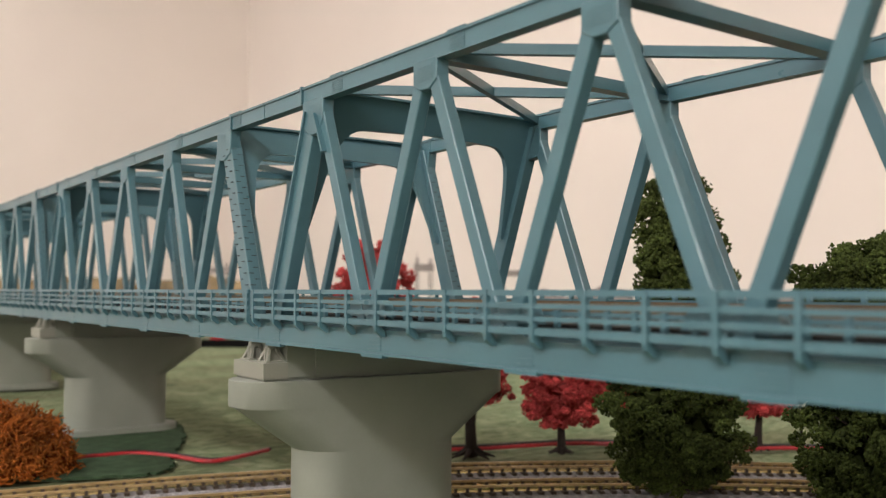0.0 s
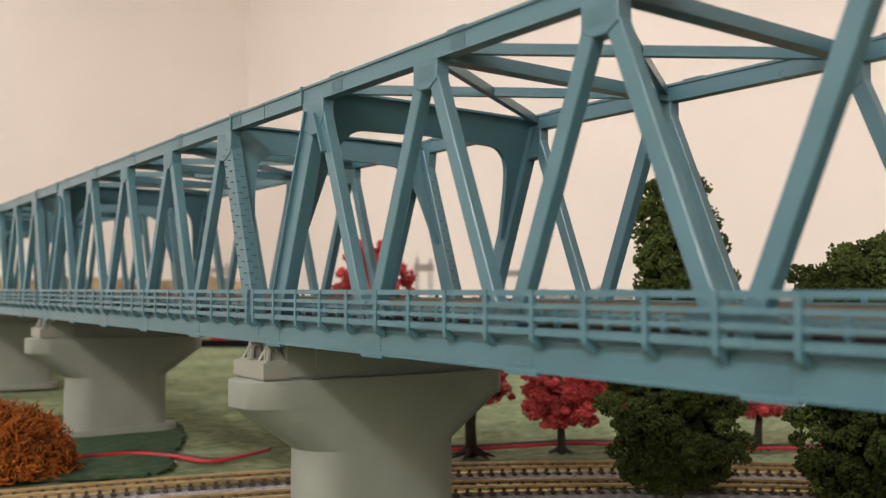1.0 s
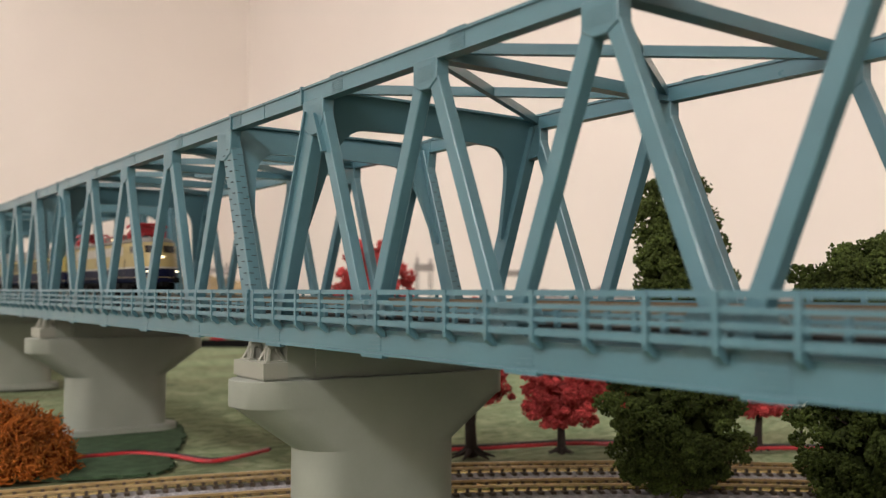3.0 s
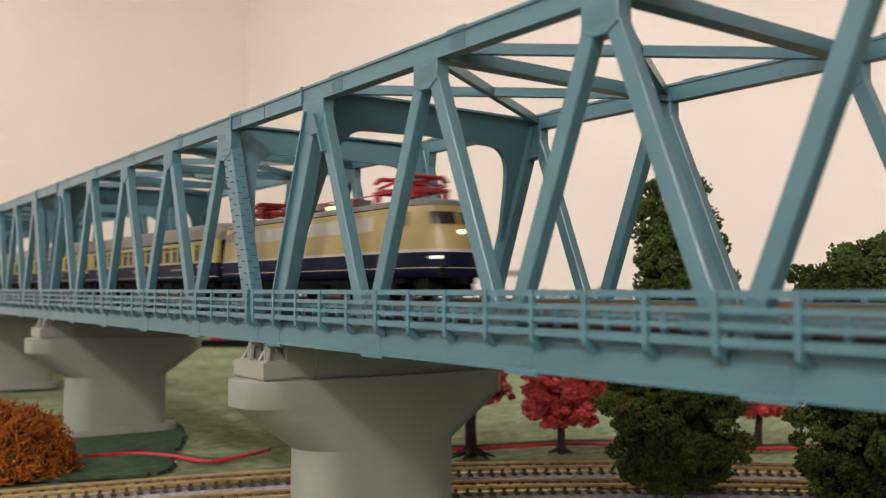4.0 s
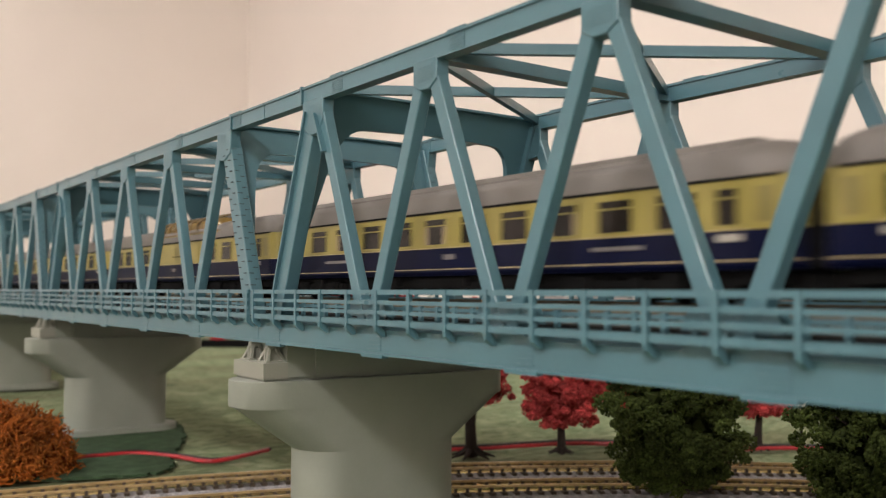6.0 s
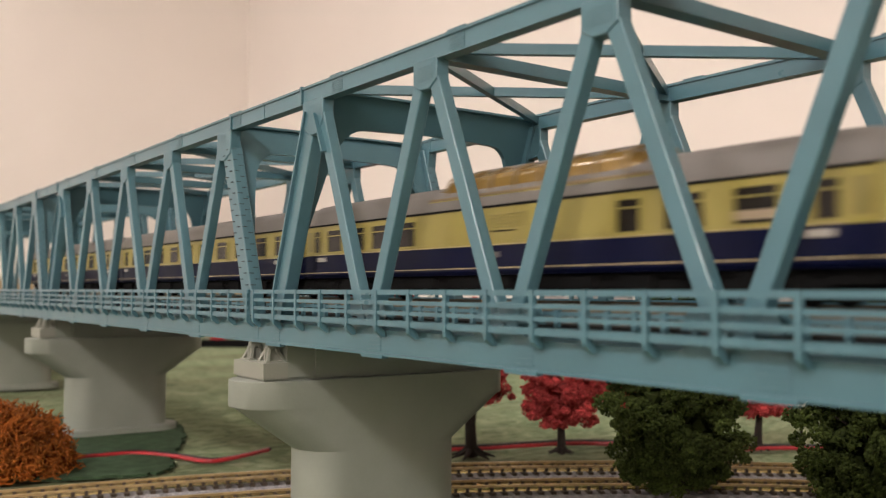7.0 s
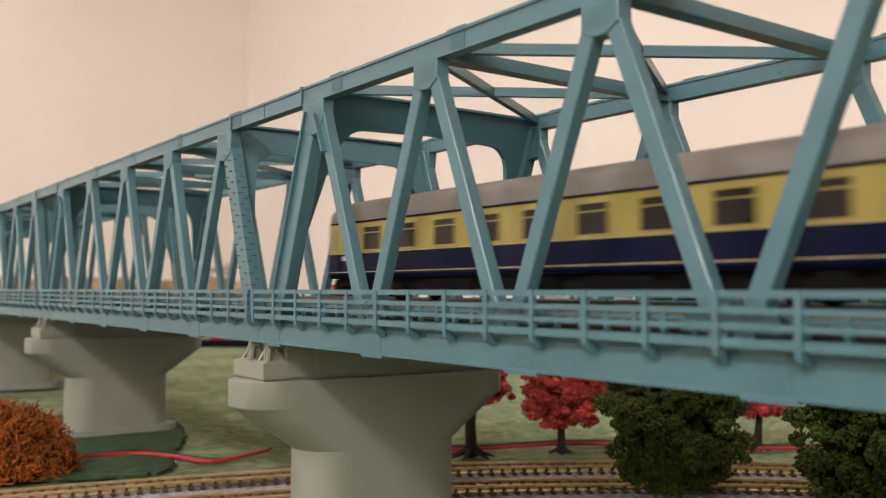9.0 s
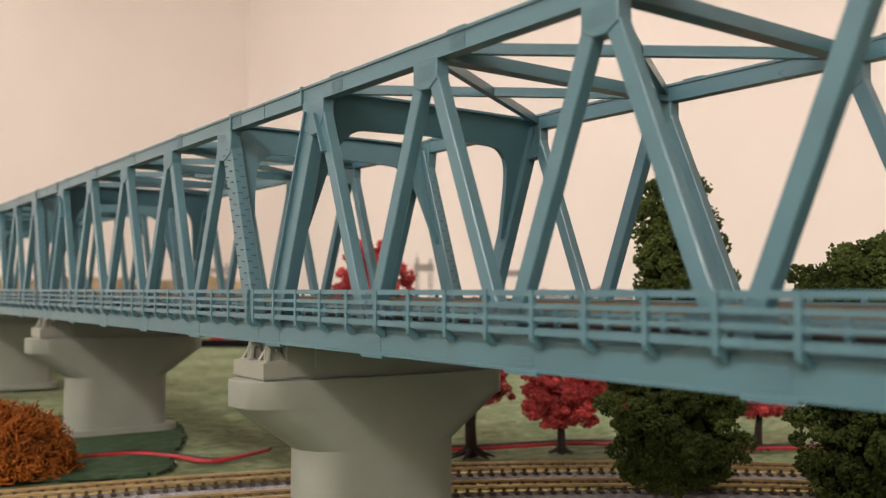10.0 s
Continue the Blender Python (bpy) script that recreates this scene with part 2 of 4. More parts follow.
# ---------------- layout board and ground ----------------
def build_ground():
    """The printed grass mat: one gently creased sheet on the board, out to the walls."""
    xs = np.concatenate([np.linspace(XW + .01, -0.75, 40), np.linspace(-0.74, 0.45, 240), np.linspace(0.46, XE - .01, 30)])
    ys = np.concatenate([np.linspace(-0.45, -0.06, 30), np.linspace(-0.055, 0.62, 150), np.linspace(0.63, YN - .01, 20)])
    verts, faces = [], []
    for y in ys:
        for x in xs:
            h = noise.noise(Vector((x * 9, y * 9, 0))) * 0.0009
            crease = abs(noise.noise(Vector((x * 16 + 2 * y, y * 38, 3.0))))
            h -= max(0.0, 0.12 - crease) * 0.006
            verts.append((x, y, GROUND - 0.0012 + h))
    n = len(xs)
    for j in range(len(ys) - 1):
        for i in range(n - 1):
            a = j * n + i
            faces.append((a, a + 1, a + 1 + n, a + n))
    me = bpy.data.meshes.new("ground")
    me.from_pydata(verts, [], faces)
    me.materials.append(GRASS)
    for f in me.polygons:
        f.use_smooth = True
    tagged(new("ground", me), "printed green and beige grass mat, lightly creased", "ground", kind="structure")


build_ground()
table = thing("layout_table", 0, 0, ZF, "plywood layout table under the grass mat", "table")
part("tabletop", box(BM(), XW + .02, XE - .02, -0.45, YN - .02, -ZF + GROUND - 0.04, -ZF + GROUND - 0.006), BOARD, table)
leg = part("leg", box(BM(), -.03, .03, -.03, .03, 0, -ZF + GROUND - 0.04), BOARD, table)
leg.matrix_basis = pose(XW + .2, -.35, 0)
for lx, ly in ((XE - .2, -.35), (XW + .2, YN - .2), (XE - .2, YN - .2)):
    again(leg, pose(lx, ly, 0))

felt = thing("felt_patch", -0.1868, 0.0190, GROUND + 0.0004, "dark green felt patch under the pier", "mat")
def rounded(pts, times=3):
    """Corners cut again and again, for a soft outline."""
    for _ in range(times):
        pts = [q for a, b in zip(pts, pts[1:] + pts[:1]) for q in ((a[0] * .75 + b[0] * .25, a[1] * .75 + b[1] * .25), (a[0] * .25 + b[0] * .75, a[1] * .25 + b[1] * .75))]
    return pts


edge = [(x + random.uniform(-1, 1) * .0016, y + random.uniform(-1, 1) * .0016) for x, y in
        rounded([(-.12, -.06), (.045, -.058), (.058, -.030), (.067, .0), (.050, .010), (.036, .0135), (.008, .027), (-.030, .045), (-.074, .055), (-.13, .055)])]
part("felt", prism(BM(), edge, -0.001, 0.0002, "z"), FELT, felt)

CX, CY = 0.3515, -0.0939     # centre of the curved tracks on the ground


def curved_track(radius, label):
    """A quarter of a sectional track on a grey roadbed: bed, sleepers, two rails."""
    tr = thing("curved_track", CX, CY, GROUND, label, "railway track", "curved tracks under the bridge")
    a0, a1, n = radians(96), radians(194), 120
    def sweep(profile, mat, name, lab=""):
        bm = BM()
        rings = [[((radius + o) * math.cos(a), (radius + o) * math.sin(a), z) for o, z in profile]
                 for a in (a0 + (a1 - a0) * i / n for i in range(n + 1))]
        loft(bm, rings)
        return part(name, bm, mat, tr, lab)
    sweep([(-.0125, 0), (.0125, 0), (.0092, .0030), (-.0092, .0030)], BALLAST, "roadbed", "grey moulded ballast bed")
    for s in (-1, 1):
        c = s * 0.0047
        sweep([(c - .0008, .0040), (c + .0008, .0040), (c + .0004, .0044), (c + .0004, .0054), (c - .0004, .0054), (c - .0004, .0044)], RAILSIDE, "rail_web")
        sweep([(c - .00055, .0053), (c + .00055, .0053), (c + .0005, .0060), (c - .0005, .0060)], RAIL, "rail_head", "shiny brass-toned rail")
    bm = box(BM(), -.0079, .0079, -.00085, .00085, .0028, .0040)
    for s in (-1, 1):
        box(bm, s * .0047 - .0012, s * .0047 + .0012, -.0005, .0005, .0038, .0053)
    first = part("sleeper", bm, TIE, tr, "dark brown plastic sleeper")
    k = int((a1 - a0) * radius / 0.0042)
    for i in range(k):
        a = a0 + (a1 - a0) * (i + .5) / k
        m = pose(radius * math.cos(a), radius * math.sin(a), 0, 0, 0, math.degrees(a))
        if i == 0:
            first.matrix_basis = m
        else:
            again(first, m)


curved_track(0.4429, "outer curved model track with brass-toned rails on grey ballast")
curved_track(0.4105, "inner curved model track with brass-toned rails on grey ballast")


# ---------------- piers ----------------
PIER_Y = 0.0350


def build_pier():
    pier = thing("bridge_pier", JOINT, PIER_Y, GROUND, "light grey plastic hammerhead bridge pier on the mat", "bridge pier", "piers under the bridge")
    def stadium(a, r, z, n=14):
        pts = []
        for s_ in (1, -1):
            for i in range(n + 1):
                t = -math.pi / 2 + math.pi * i / n
                pts.append((s_ * -r * math.sin(t), s_ * (a + r * math.cos(t)), z))
        return pts
    H0 = -GROUND
    za, zb, zc = H0 - .0096, H0 - .0167, H0 - .0290
    part("column", loft(BM(), [stadium(.0135, .0112, 0.0), stadium(.0135, .0112, zc)]), PIER, pier, smooth=True)
    part("haunch", loft(BM(), [stadium(.0135, .01122, zc), stadium(.0311, .01122, zb)]), PIER, pier, smooth=True)
    part("cap", loft(BM(), [stadium(.0317, .01122, zb - .0001), stadium(.0319, .01128, zb + .0002), stadium(.0319, .01128, za - .0002), stadium(.0317, .0111, za)]), PIER, pier, "rounded pier cap", smooth=True)
    part("foot", loft(BM(), [stadium(.0178, .0126, 0), stadium(.0178, .0126, .0032), stadium(.0174, .0122, .0037)]), PIER, pier, smooth=True)
    part("crosswall", box(BM(), -.0091, .0091, -.0320, .0320, za + .0008, H0 - .0001), PIER, pier, bevel=.0002)
    part("pilaster", box(BM(), -.0099, .0099, -.0240, -.0223, za + .0009, H0 - .0002), PIER, pier, bevel=.0002)
    part("sill_joint", box(BM(), -.0086, .0086, -.0380, .0380, za - .0003, za + .0008), PIER, pier)
    for e in (-1, 1):
        part("bearing_sill", box(BM(), -.0094, .0094, *sorted((e * .0387, e * .0318)), za + .0006, za + .0047), SHOE, pier, "pale grey bearing sill on the cap", bevel=.0003)
    for e in (-1, 1):
        y = e * .0345
        for x in (-.0052, .0052):
            zt = za + .0046
            shoe = part("bearing_shoe", box(BM(), x - .0030, x + .0030, y - .0030, y + .0030, zt, zt + .0005), SHOE, pier, "ribbed pale grey bearing shoe")
            for dx in (-1, 1):
                for dy in (-1, 1):
                    part("leg", beam(BM(), (x + dx * .0024, y + dy * .0022, zt + .0004), (x + dx * .0003, y + dy * .0008, zt + .0040), .0008, .0008, (0, 1, 0)), SHOE, shoe)
            part("rib", box(BM(), x - .0004, x + .0004, y - .0020, y + .0020, zt + .0004, zt + .0038), SHOE, shoe)
            part("pin", tube(BM(), [(x, y - .0016, zt + .0040), (x, y + .0016, zt + .0040)], .0009, 12), SHOE, shoe, smooth=True)
            part("top_plate", box(BM(), x - .0008, x + .0008, y - .0014, y + .0014, zt + .0044, zt + .0050), SHOE, shoe)
    return pier


pier0 = build_pier()
for k in (-3, -2, -1, 1):
    copy_thing(pier0, pose(JOINT + k * SPAN, PIER_Y, GROUND))


# ---------------- bridge ----------------
Z_TOP, Z_CH = 0.0637, 0.0595
T = 0.0030                 # depth of the truss members across the bridge


def build_span():
    """One Warren truss span with walkways; local x from joint to joint, y across from the near face."""
    sp = thing("truss_bridge_span", JOINT, 0, 0, "light blue plastic double-track Warren truss bridge span", "railway bridge", "spans of the bridge")
    top = [.0287, .0755, SPAN / 2, SPAN - .0755, SPAN - .0287]        # the end panels are a little shorter
    bot = [.0064, .0528, .1001, SPAN - .1001, SPAN - .0528, SPAN - .0064]

    def ribbed(x0, x1, z0, z1, y, s, n, base=.00002, proud=.00016):
        """A splice plate with raised ribs, on the outer face y, out towards s."""
        pts = [(y - s * .0003, z0)]
        h = (z1 - z0) / n
        for i in range(n):
            z = z0 + h * i
            pts += [(y + s * base, z), (y + s * base, z + h * .3), (y + s * proud, z + h * .3), (y + s * proud, z + h * .7), (y + s * base, z + h * .7)]
        pts += [(y + s * base, z1), (y - s * .0003, z1)]
        return prism(BM(), pts, x0, x1, "x")

    for side in (0, 1):
        s = -1 if side == 0 else 1                       # outward
        yo = 0.0 if side == 0 else WIDE                  # outer face
        yi = yo - s * T
        ya, yb = sorted((yo, yi))
        # bottom chord, with a lip along the lower edge and a deeper web behind the walkway
        yr_ = yo - s * .0013
        pts = [(yo + s * .0013, 0), (yo + s * .0013, .0005), (yo + s * .0010, .0006), (yo + s * .0010, .0054), (yr_, .0057), (yr_, .0066), (yi, .0066), (yi, 0)]
        part("bottom_chord", prism(BM(), pts, .0001, SPAN - .0001, "x"), BLUE, sp)
        for x in bot:
            a, b = max(.0002, x - .0075), min(SPAN - .0002, x + .0075)
            pts = [(a, .0053), (b, .0053), (b - .0012, .0065), (a + .0012, .0065)]
            part("web_panel", prism(BM(), pts, *sorted((yo + s * .0009, yr_ - s * .0002)), "y"), BLUE, sp)
        # top chord with a cover plate on top
        bm = box(BM(), .0002, SPAN - .0002, ya, yb, Z_CH, Z_TOP - .0006)
        box(bm, .0002, SPAN - .0002, *sorted((yo + s * .0004, yi - s * .0004)), Z_TOP - .0006, Z_TOP)
        part("top_chord", bm, BLUE, sp)
        # members
        def member(xb, xt, name, w=.0035, deep=0.0):
            """A box member between the nodes, from the bottom chord up into the top chord."""
            d = (xt - xb) / (.0620 - .0026)
            z0, z1 = .0050, Z_CH + .0010
            half = w / 2
            y0, y1 = sorted((yo - s * .0002, yi + s * .0001 - s * deep))
            pts = [(xb + d * (z0 - .0026) - half, z0), (xb + d * (z0 - .0026) + half, z0), (xb + d * (z1 - .0026) + half, z1), (xb + d * (z1 - .0026) - half, z1)]
            return part(name, prism(BM(), pts, y0, y1), BLUE, sp, bevel=.0002)
        for i in range(4):
            member(bot[i + 1], top[i], "diagonal")
            member(bot[i + 1], top[i + 1], "diagonal")
        d = (top[0] - bot[0]) / (.0620 - .0026)
        post = member(bot[0], top[0], "end_post", .0054, .0008)
        rib = [(bot[0] + d * (z - .0026) - .0028, z) for z in (.009, .0575)]
        part("edge_flange", beam(BM(), (rib[0][0], yo + s * .0001, rib[0][1]), (rib[1][0], yo + s * .0001, rib[1][1]), .0012, .0006, (1, 0, .3)), BLUE, post)
        post = member(bot[5] - .0003, top[4], "end_post", .0066, .0008)
        first = None
        for i in range(26):
            z = .0135 + i * .00163
            x = bot[5] - .0003 - d * (z - .0026)
            m = pose(x + (.0012 if i % 2 else -.0017), yo, z)
            if first is None:
                first = part("step_iron", box(BM(), -.00068, .00068, -.0002, .0002, -.00010, .00010), DECK, post)
                first.matrix_basis = m
            else:
                again(first, m)
            m = pose(x + .0033 + (.00005), yo - s * (.0010 if i % 2 else .0024), z, 0, 0, 90)
            again(first, m)
        # gusset plates at the upper joints, with rows of bolts
        for i, x in enumerate(top):
            if i in (0, 4):
                e = 1 if i == 0 else -1
                pts = [(x - e * .0066, Z_CH + .0006), (x + e * .0040, Z_CH + .0006), (x + e * .0040, .0546), (x + e * .0020, .0516), (x - e * .0018, .0512), (x - e * .0058, .0530)]
            else:
                pts = [(x - .0041, Z_CH + .0006), (x + .0041, Z_CH + .0006), (x + .0041, .0554), (x + .0016, .0539), (x - .0016, .0539), (x - .0041, .0554)]
            g = part("gusset_plate", prism(BM(), pts, ya - .0001, yb + .0001), BLUE, sp, bevel=.0002)
            part("bolt_plate", ribbed(x - .0028, x + .0028, .0556, .0588, yo + s * .0001, s, 7, .00001, .00007), BLUE, g)
        for x in (top[0] - .0066, top[4] + .0066):
            part("link_flange", box(BM(), x - .0005, x + .0005, *sorted((yo + s * .0006, yi - s * .0002)), Z_CH + .0001, Z_TOP + .0003), BLUE, sp)
        # ribbed cover along the first diagonal
        xa = top[0] + .0014
        part("cover_plate", beam(BM(), (xa - .0006, yo + s * .0001, .0562), (xa + .0042, yo + s * .0001, .0464), .0020, .0005, (1, 0, .3)), BLUE, sp)
        for x in bot[1:5]:
            pts = [(x - .0085, .0080), (x + .0085, .0080), (x + .0072, .0108), (x + .0050, .0118), (x - .0050, .0118), (x - .0072, .0108)]
            part("gusset_plate", prism(BM(), pts, ya + .0003, yb - .0003), BLUE, sp)
        # splice plates
        for x in top:
            xs = x + .0086
            part("splice_plate", ribbed(xs, xs + .0048, Z_CH + .0003, Z_TOP - .0007, yo, s, 6), BLUE, sp)
            part("splice_cap", box(BM(), xs - .0004, xs + .0052, *sorted((yo + s * .0005, yi - s * .0004)), Z_TOP - .0002, Z_TOP + .0003), BLUE, sp, bevel=.0002)
        for i in range(5):
            x = .0080 + .0483 * i
            part("splice_plate", ribbed(x, x + .0050, .0008, .0060, yo + s * .0010, s, 6), BLUE, sp)
            part("splice_cap", box(BM(), x - .0022, x + .0062, *sorted((yo + s * .0016, yo)), -.0005, .0003), BLUE, sp)
        # walkway with its railing
        yr = yo + s * .0032
        y0, y1 = sorted((yo + s * .0001, yr))
        part("walkway", box(BM(), .0016, SPAN - .0016, y0, y1, .0067, .0073), BLUE, sp)
        part("walkway_edge", box(BM(), .0016, SPAN - .0016, *sorted((yr - s * .0004, yr + s * .0002)), .0064, .0076), BLUE, sp)
        for z, h in ((.01333, .0010), (.01118, .00080), (.00912, .00080)):
            part("handrail", box(BM(), .0010, SPAN - .0010, *sorted((yr - s * .0003, yr + s * .0003)), z - h / 2, z + h / 2), BLUE, sp, bevel=.00022)
        pm = None
        n = 20
        for i in range(n + 1):
            x = .0020 + (SPAN - .0040) * i / n
            if pm is None:
                bm = prism(BM(), [(yr + s * .0005, .01385), (yr - s * .0004, .01385), (yr - s * .0004, .0066), (yr - s * .0018, .0052), (yr - s * .0020, .0041), (yr - s * .0012, .0040), (yr + s * .0003, .0052), (yr + s * .0005, .0060)], -.0005, .0005, "x")
                pm = part("rail_post", bm, BLUE, sp)
                pm.matrix_basis = pose(x, 0, 0)
            else:
                again(pm, pose(x, 0, 0))
        # low inner fence of the walkway by the track
        yf = yi - s * .0016
        bm = BM()
        for z in (.0070, .0098):
            box(bm, .002, SPAN - .002, *sorted((yf - .0003, yf + .0003)), z - .00035, z + .00035)
        for i in range(42):
            x = .003 + (SPAN - .006) * i / 41
            box(bm, x - .0005, x + .0005, *sorted((yf - .0004, yf + .0004)), .0046, .0104)
        part("inner_fence", bm, BLUE, sp)
    # portals, in the plane of the end posts
    for xt, e in ((top[0], 1), (top[4], -1)):
        sl = (top[0] - bot[0]) / (.0620 - .0026)
        out = [(T - .0004, Z_TOP - .0016), (WIDE - T + .0004, Z_TOP - .0016), (WIDE - T + .0004, .0290), (WIDE - T - .0016, .0290), (WIDE - T - .0042, .0440)]
        arc = []
        for i in range(7):
            t = math.pi / 2 * i / 6
            arc.append((WIDE - T - .0046 - .0080 * (1 - math.cos(t)), .0440 + .0102 * math.sin(t)))
        out += arc[1:] + [(WIDE / 2, .0549)] + [(WIDE - y, z) for y, z in arc[::-1]][:-1]
        out += [(T + .0042, .0440), (T + .0016, .0290), (T - .0004, .0290)]
        bm = BM()
        fr = [bm.verts.new((xt - e * (.0620 - z) * sl - .0008, y, z)) for y, z in out]
        bk = [bm.verts.new((xt - e * (.0620 - z) * sl + .0008, y, z)) for y, z in out]
        bm.faces.new(fr[::-1])
        bm.faces.new(bk)
        for i in range(len(out)):
            j = (i + 1) % len(out)
            bm.faces.new((fr[i], fr[j], bk[j], bk[i]))
        bm.normal_update()
        bmesh.ops.triangulate(bm, faces=[f for f in bm.faces if len(f.verts) > 4], ngon_method="EAR_CLIP")
        part("portal_frame", bm, BLUE, sp, "arched portal plate")
        part("portal_beam", box(BM(), xt - .0022, xt + .0022, T - .0004, WIDE - T + .0004, Z_TOP - .0018, Z_TOP - .0012), BLUE, sp)
    for x in top[1:4]:
        x += .0022
        pts = [(x - .0018, .0595), (x + .0018, .0595), (x + .0018, .0598), (x + .0014, .0598), (x + .0014, .0623), (x - .0014, .0623), (x - .0014, .0598), (x - .0018, .0598)]
        part("strut", prism(BM(), pts, T - .0004, WIDE - T + .0004, "y"), BLUE, sp)
    for i in range(4):
        for a, b, z in ((top[i], top[i + 1], .0622), (top[i + 1], top[i], .0621)):
            bm = beam(BM(), (a + (.002 if b > a else -.002), T - .0004, z), (b - (.002 if b > a else -.002), WIDE - T + .0004, z), .0016, .0022)
            part("lateral_brace", bm, BLUE, sp)
    # floor: cross girders, stringers, dark deck, sleepers and rails of both tracks
    for x in bot:
        x = min(max(x, .003), SPAN - .003)
        part("cross_girder", box(BM(), x - .0010, x + .0010, T - .0003, WIDE - T + .0003, .0012, .0066), BLUE, sp)
    # Unseen plate, added to stop light leaking past the decks onto the piers.
    part("gap_plate", box(BM(), .0006, SPAN - .0006, T - .0002, WIDE - T + .0002, .0040, .0046), BLUE, sp)
    for c in TRACKS:
        part("deck", box(BM(), .0004, SPAN - .0004, c - .0125, c + .0125, .0050, .0078), DECK, sp, "dark plastic track deck")
        first = part("sleeper", box(BM(), -.0009, .0009, -.0078, .0078, .0076, .0092), SLEEPER, sp)
        first.matrix_basis = pose(.0022, c, 0)
        for i in range(1, 58):
            again(first, pose(.0022 + (SPAN - .0044) * i / 57, c, 0))
        for g in (-.0047, .0047):
            part("rail", box(BM(), .0002, SPAN - .0002, c + g - .0004, c + g + .0004, .0090, RAILTOP), RAILDARK, sp, "dull brown metal rail")
    return sp


span0 = build_span()
for k in (-3, -2, -1, 1):
    copy_thing(span0, pose(JOINT + k * SPAN, 0, 0))


# plain approach decks that carry the track on beyond the spans
def approach(x0, x1):
    ap = thing("approach_viaduct", x0, 0, GROUND, "plain grey approach viaduct carrying two tracks", "viaduct")
    h = -GROUND
    part("slab", box(BM(), 0, x1 - x0, .003, WIDE - .003, h - .006, h + .0078), PIER, ap)
    for c in TRACKS:
        bm = BM()
        for i in range(int((x1 - x0) / .0044)):
            box(bm, .0022 + i * .0044, .0040 + i * .0044, c - .0078, c + .0078, h + .0076, h + .0092)
        tagged(part("sleepers", bm, SLEEPER, ap), kind="stuff")
        for g in (-.0047, .0047):
            part("rail", box(BM(), 0, x1 - x0, c + g - .0004, c + g + .0004, h + .009, h + RAILTOP), RAILDARK, ap)
    n = max(2, int((x1 - x0) / .2))
    for i in range(n):
        x = (i + .5) * (x1 - x0) / n
        part("support", box(BM(), x - .01, x + .01, .012, .06, -.001, h - .006), PIER, ap)


approach(-2.30, JOINT - 3 * SPAN)
approach(JOINT + 2 * SPAN, 2.0)

# ---------------- train ----------------
HALF = 0.0088


def coach_body(parent, L, roof_top=.0253):
    """Painted body shell and separate roof, lofted along x with rounded ends."""
    side = [(HALF * .94, .0056), (HALF, .0064), (HALF, .00685), (HALF, .00705), (HALF, .01145), (HALF, .01165), (HALF * .985, .0192)]
    xs = [(-L / 2, .80), (-L / 2 + .0006, .90), (-L / 2 + .0022, .99), (-L / 2 + .004, 1.0)]
    xs = xs + [(-x, k) for x, k in xs[::-1]]
    rings = []
    for x, k in xs:
        rings.append([(x, -y * k, z) for y, z in side] + [(x, y * k, z) for y, z in side[::-1]])
    bm = BM()
    n = len(side)
    strip = [0, 0, 1, 0, 1, 2]
    mats = strip + [2] + strip[::-1] + [0]
    loft(bm, rings, mats)
    for f in bm.faces:
        if len(f.verts) > 4:
            f.material_index = 0
    body = part("body", bm, [COBALT, GOLD, YELLOW], parent, "cobalt blue lower and cream upper body with a gold line")
    # end walls in cream above the blue
    for e in (-1, 1):
        x = e * (L / 2 + .0001)
        part("end_wall", box(BM(), *sorted((x, x - e * .0006)), -HALF * .78, HALF * .78, .0115, .0192), YELLOW, parent)
    rr = []
    for x, k, dz in [(-L / 2, .80, -.0030), (-L / 2 + .0020, .93, -.0012), (-L / 2 + .006, .995, -.0002), (-L / 2 + .012, 1, 0)]:
        rr.append((x, k, dz))
    rr = rr + [(-x, k, dz) for x, k, dz in rr[::-1]]
    rings = []
    for x, k, dz in rr:
        ring = [(x, -HALF * .98 * k, .0191)]
        for i in range(11):
            t = math.pi * i / 10
            c, s_ = math.cos(t), math.sin(t)
            y = -HALF * 1.01 * k * math.copysign(abs(c) ** .75, c)
            z = .0195 + (roof_top + dz - .0195) * max(0, s_) ** .62
            ring.append((x, y, z))
        ring.append((x, HALF * .98 * k, .0191))
        rings.append(ring)
    part("roof", loft(BM(), rings), SILVER, parent, "matt grey rounded roof", smooth=True)
    part("gutter", box(box(BM(), -L / 2 + .003, L / 2 - .003, -HALF - .0001, -HALF + .0006, .0190, .0194), -L / 2 + .003, L / 2 - .003, HALF - .0006, HALF + .0001, .0190, .0194), UNDER, parent)
    return body


